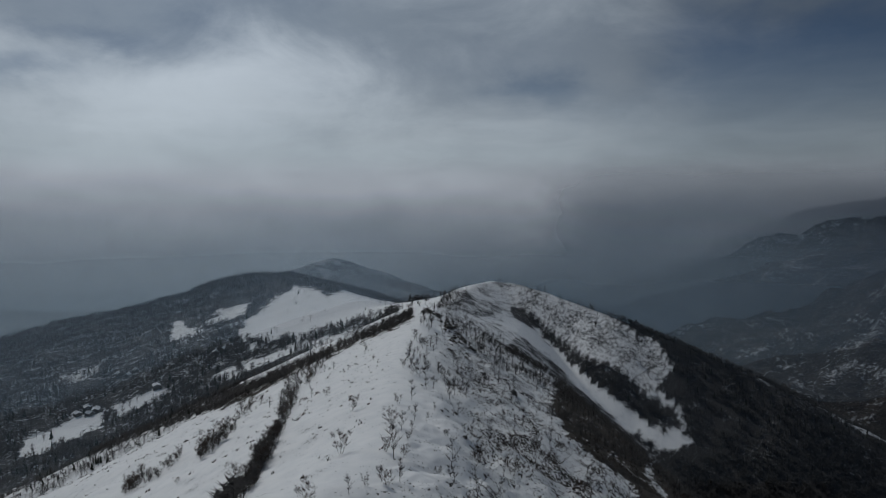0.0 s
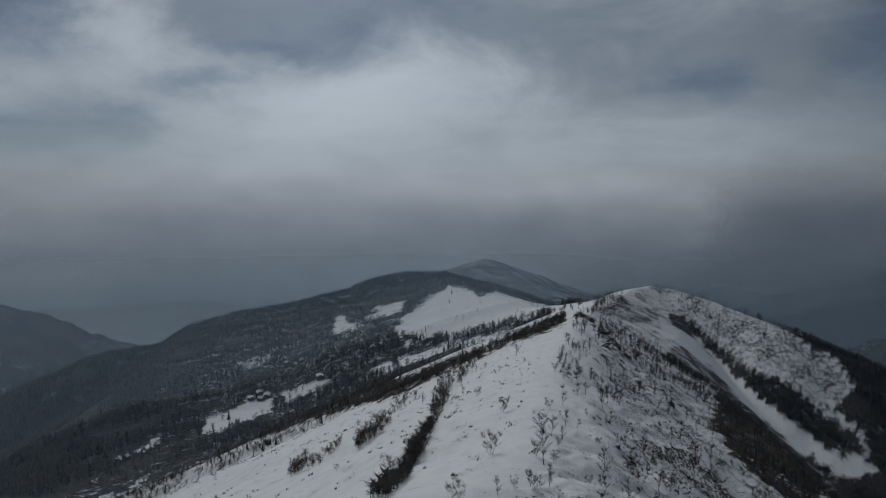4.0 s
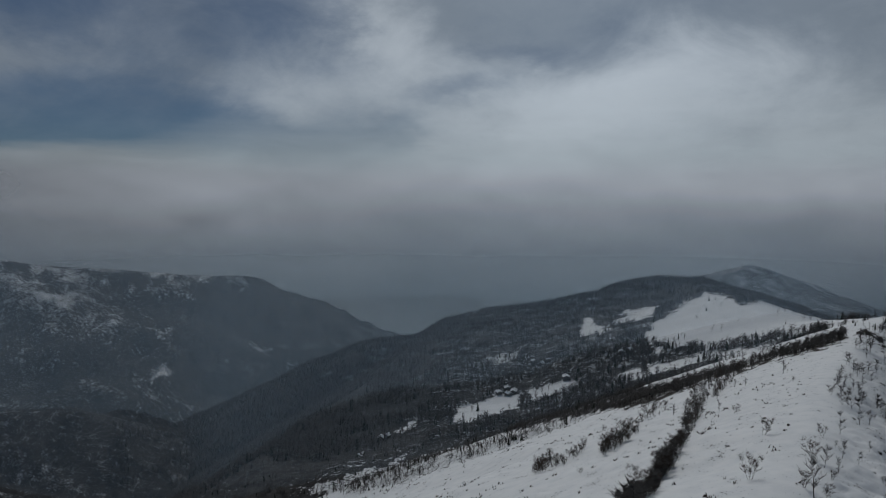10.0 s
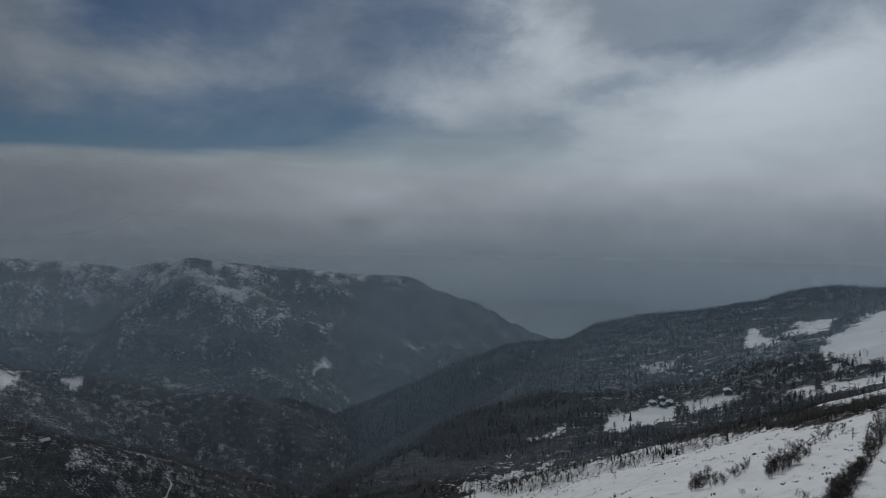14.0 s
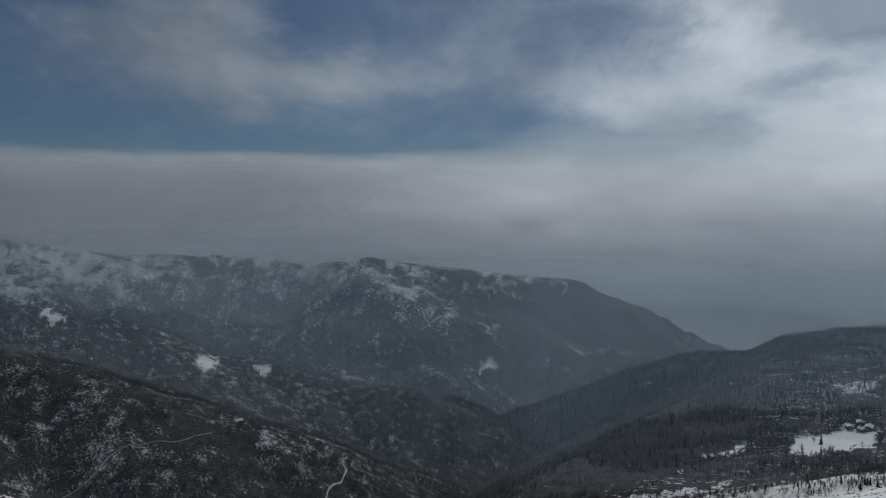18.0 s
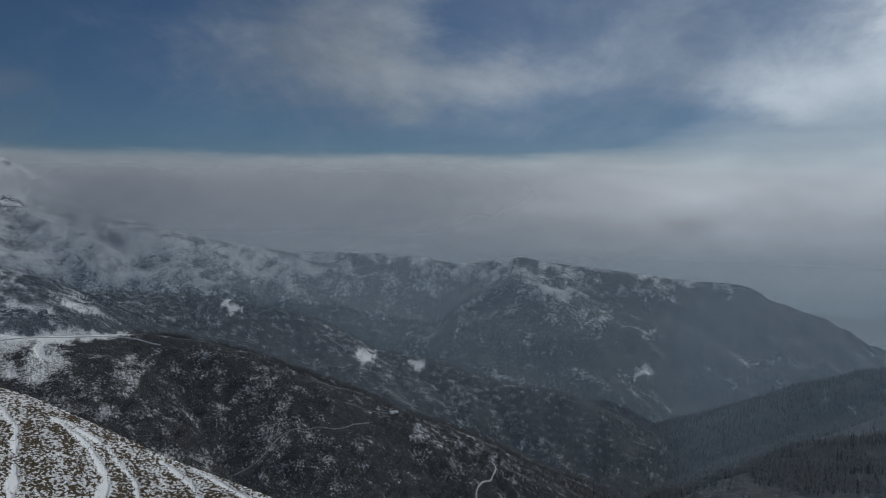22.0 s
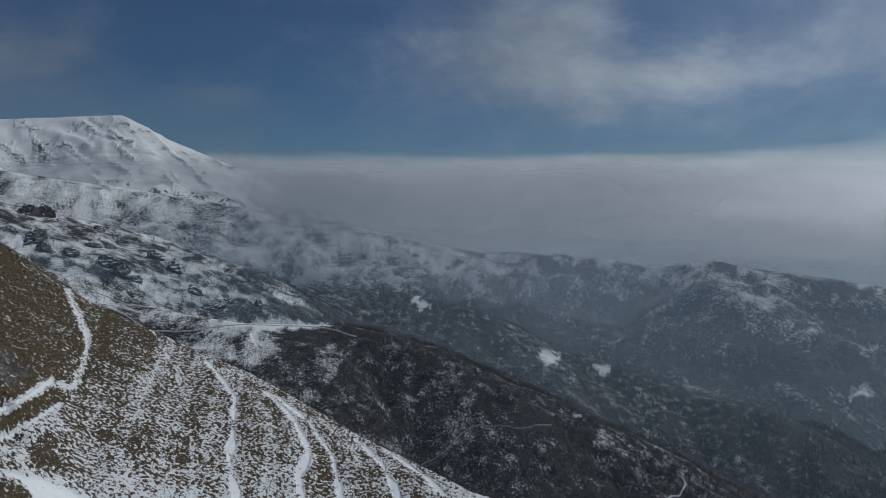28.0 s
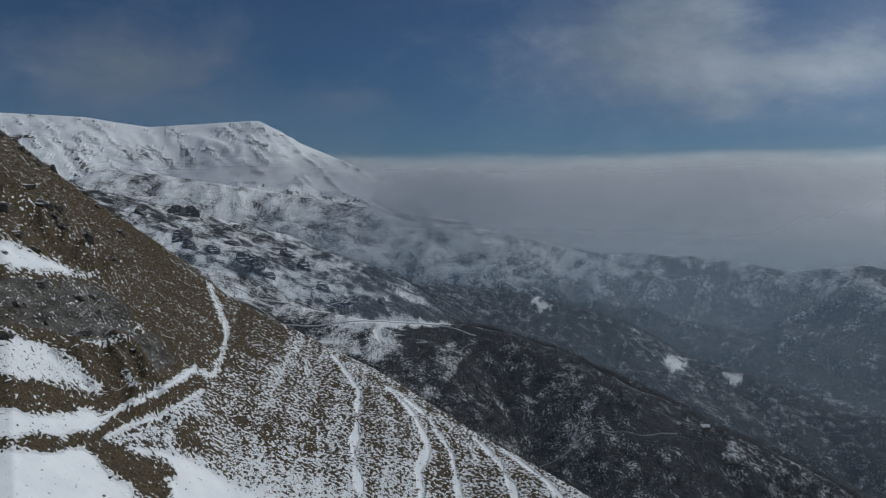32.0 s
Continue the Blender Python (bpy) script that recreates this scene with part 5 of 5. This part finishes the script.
for az, el, size in ((118.05, -0.55, 13), (115.64, -0.43, 18), (114.79, -0.48, 15), (115.22, -2.15, 15), (114.7, -3.26, 15), (111.15, -1.6, 13), (111.66, -2.72, 13), (109.64, -4.84, 22), (110.38, -4.38, 16), (108.81, -5.21, 16), (112.88, -3.38, 11), (106.08, -4.83, 14), (102.92, -7.92, 17), (103.93, -7.54, 14), (102.25, -7.13, 12), (99.92, -7.63, 13), (104.67, -6.41, 12), (107.44, -3.92, 12)):
    row = skyline[min(np.searchsorted(SEEN_AZ, az), len(SEEN_AZ) - 1)]
    rock_at(az, R[min(np.searchsorted(row, el - 0.3), nr - 1)], size, "dark crag on the snowy mountainside", "crags of the mountainside", CRAGS, 0.25, "crag", tall=0.9)


# ---- chalets ----
def slab(bm, x0, x1, y0, y1, z0, z1):
    m = bmesh.ops.create_cube(bm, size=1.0)
    bmesh.ops.scale(bm, vec=(x1 - x0, y1 - y0, z1 - z0), verts=m["verts"])
    bmesh.ops.translate(bm, vec=((x0 + x1) / 2, (y0 + y1) / 2, (z0 + z1) / 2), verts=m["verts"])


def chalet(label, long, wide, wall, ridge):
    """A small stone house with a snow-laden gable roof."""
    house = base("chalet", label, "house", "chalets of the meadow")
    bm = bmesh.new()
    x, y = long / 2, wide / 2
    v = [bm.verts.new(p) for p in ((-x, -y, -2), (x, -y, -2), (x, y, -2), (-x, y, -2), (-x, -y, wall), (x, -y, wall), (x, y, wall), (-x, y, wall), (-x, 0, ridge), (x, 0, ridge))]
    for f in ((0, 1, 5, 4), (2, 3, 7, 6), (1, 2, 6, 9, 5), (3, 0, 4, 8, 7), (3, 2, 1, 0), (4, 5, 9, 8), (6, 7, 8, 9)):
        bm.faces.new([v[i] for i in f])
    part("wall", bm, WALL_STONE, house)
    for s in (-1, 1):
        bm = bmesh.new()
        o, t = 0.6, 0.35
        k = (ridge - wall) / y
        low = (s * (y + o), wall - k * o)
        pts = [(-x - o, 0, ridge), (x + o, 0, ridge), (x + o, low[0], low[1]), (-x - o, low[0], low[1])]
        a = [bm.verts.new((p[0], p[1], p[2] + 0.05)) for p in pts]
        b = [bm.verts.new((p[0], p[1], p[2] + 0.05 + t)) for p in pts]
        bm.faces.new(a[::-1] if s > 0 else a)
        bm.faces.new(b if s > 0 else b[::-1])
        for i in range(4):
            j = (i + 1) % 4
            bm.faces.new((a[i], a[j], b[j], b[i]))
        bmesh.ops.recalc_face_normals(bm, faces=bm.faces)
        part("roof", bm, ROOF_SNOW, house, "roof slope under thick snow")
    bm = bmesh.new()
    slab(bm, -0.5, 0.5, -y - 0.06, -y + 0.1, -0.1, 2.0)
    part("door", bm, TIMBER, house, "dark timber door")
    for wx in (-long * 0.32, long * 0.32):
        win = None
        for nm, grow_, mat in (("window", 0.12, TIMBER), ("pane", 0.0, GLASS)):
            bm = bmesh.new()
            slab(bm, wx - 0.45 - grow_, wx + 0.45 + grow_, -y - (0.05 if nm == "window" else 0.07), -y + 0.05, 0.95 - grow_, 1.95 + grow_)
            win = part(nm, bm, mat, win if win else house)
    bm = bmesh.new()
    slab(bm, x * 0.4 - 0.4, x * 0.4 + 0.4, 0.5, 1.3, wall, ridge + 0.9)
    part("chimney", bm, WALL_STONE, house)
    return house


CHALETS = [(27.0, 884, 11, 8, 3.2, 5.0, 20), (27.7, 868, 9, 6, 2.8, 4.2, 35), (26.5, 868, 12, 7, 2.6, 4.1, 10), (26.9, 858, 8, 5.5, 2.5, 4.5, 50), (22.3, 872, 11, 8, 3.4, 5.2, 25), (18.0, 936, 10, 7, 3.0, 4.6, 15), (17.4, 940, 8, 6, 2.8, 5.0, -10),
           (24.3, 1008, 9, 6, 2.8, 5.2, 0), (23.7, 1016, 8, 6, 2.6, 4.8, 30), (24.9, 1040, 9, 6.5, 2.8, 5.0, 40), (37.4, 700, 7, 5, 2.5, 4.2, 15), (36.9, 705, 6, 5, 2.4, 4.0, -20), (74.3, 834, 9, 6.5, 2.8, 4.8, -60)]
for az, r, lo, wi, wa, ri, turn_ in CHALETS:
    x, y = flat(az, r)
    h = chalet("small stone chalet with a snow-covered gable roof", lo, wi, wa, ri)
    h.matrix_basis = pose(x, y, ground_at(x, y) + 0.6, 0, 0, az + turn_ + 72)

# ---- grass tufts on the near slope ----
rng = np.random.default_rng(31)
ta, tr = rng.uniform(78, 131, 46000), np.sqrt(rng.uniform(30 ** 2, 86 ** 2, 46000))
tx, ty = -tr * np.sin(np.radians(ta)), tr * np.cos(np.radians(ta))
tz, tk, td, tu, tw, ts = relief(tx, ty)
tsnow, tgrass, trock, _ = covering(tx, ty, tz, tk, td, tw, ts)
ok = (tw == 0) & (rng.uniform(0, 1, 46000) < (1.05 - tsnow) * 0.75) & (tsnow < 0.8)
tx, ty, tz = tx[ok], ty[ok], tz[ok]
n = len(tx)
blades, faces = [], []
for b in range(4):
    a, h, w_ = rng.uniform(0, 6.28, n), rng.uniform(0.05, 0.13, n), rng.uniform(0.02, 0.05, n)
    ox, oy = rng.normal(0, 0.09, n), rng.normal(0, 0.09, n)
    lean = rng.normal(0, 0.14, (2, n))
    p = np.stack([np.stack([tx + ox - w_ * np.cos(a), ty + oy - w_ * np.sin(a), tz - 0.04], -1), np.stack([tx + ox + w_ * np.cos(a), ty + oy + w_ * np.sin(a), tz - 0.04], -1), np.stack([tx + ox + lean[0], ty + oy + lean[1], tz + h], -1)], 1)
    faces.append(np.arange(n * 3).reshape(-1, 3) + b * n * 3)
    blades.append(p.reshape(-1, 3))
tagged(new("grass", cloth("grass", np.concatenate(blades), np.concatenate(faces), STRAW, False)), "tufts of dead brown grass on the near slope", "grass", kind="stuff")

# ---- dry tufts and heather poking through the snow of the ridge's flanks ----
rng = np.random.default_rng(37)
ta, tr = rng.uniform(-22, 46, 45000), np.sqrt(rng.uniform(50 ** 2, 330 ** 2, 45000))
tx, ty = -tr * np.sin(np.radians(ta)), tr * np.cos(np.radians(ta))
tz, tk, td, tu, tw, ts = relief(tx, ty)
lane = td + 9 * fbm(tx, ty, 45, 2, 81)
streaks = sum(np.exp(-((lane - far_) / 2.0) ** 2) for far_ in (12, 21, 34, 47, 58, 66, 79, 92, 104)) * smooth(fbm(tx, ty, 30, 3, 82), 0.0, 0.3)
chance = np.where(ts < 0.5, 0.30 * smooth(td, 2, 14) * smooth(fbm(tx, ty, 12, 3, 83), -0.15, 0.35), 0.02 * smooth(fbm(tx, ty, 25, 3, 84), 0, 0.3) + 0.32 * streaks)
ok = (tw == 0) & (rng.uniform(0, 1, 45000) < 1.5 * chance)
tx, ty = tx[ok], ty[ok]
tz = grid_z(tx, ty)
n = len(tx)
blades, faces = [], []
for b in range(5):
    a, h, w_ = rng.uniform(0, 6.28, n), rng.uniform(0.12, 0.42, n), rng.uniform(0.05, 0.16, n)
    ox, oy = rng.normal(0, 0.22, n), rng.normal(0, 0.22, n)
    lean = rng.normal(0, 0.16, (2, n))
    p = np.stack([np.stack([tx + ox - w_ * np.cos(a), ty + oy - w_ * np.sin(a), tz - 0.1], -1), np.stack([tx + ox + w_ * np.cos(a), ty + oy + w_ * np.sin(a), tz - 0.1], -1), np.stack([tx + ox + lean[0], ty + oy + lean[1], tz + h], -1)], 1)
    faces.append(np.arange(n * 3).reshape(-1, 3) + b * n * 3)
    blades.append(p.reshape(-1, 3))
tagged(new("heather", cloth("heather", np.concatenate(blades), np.concatenate(faces), SHRUB, False)), "dark dry tufts poking through the ridge's snow", "heather", kind="stuff")
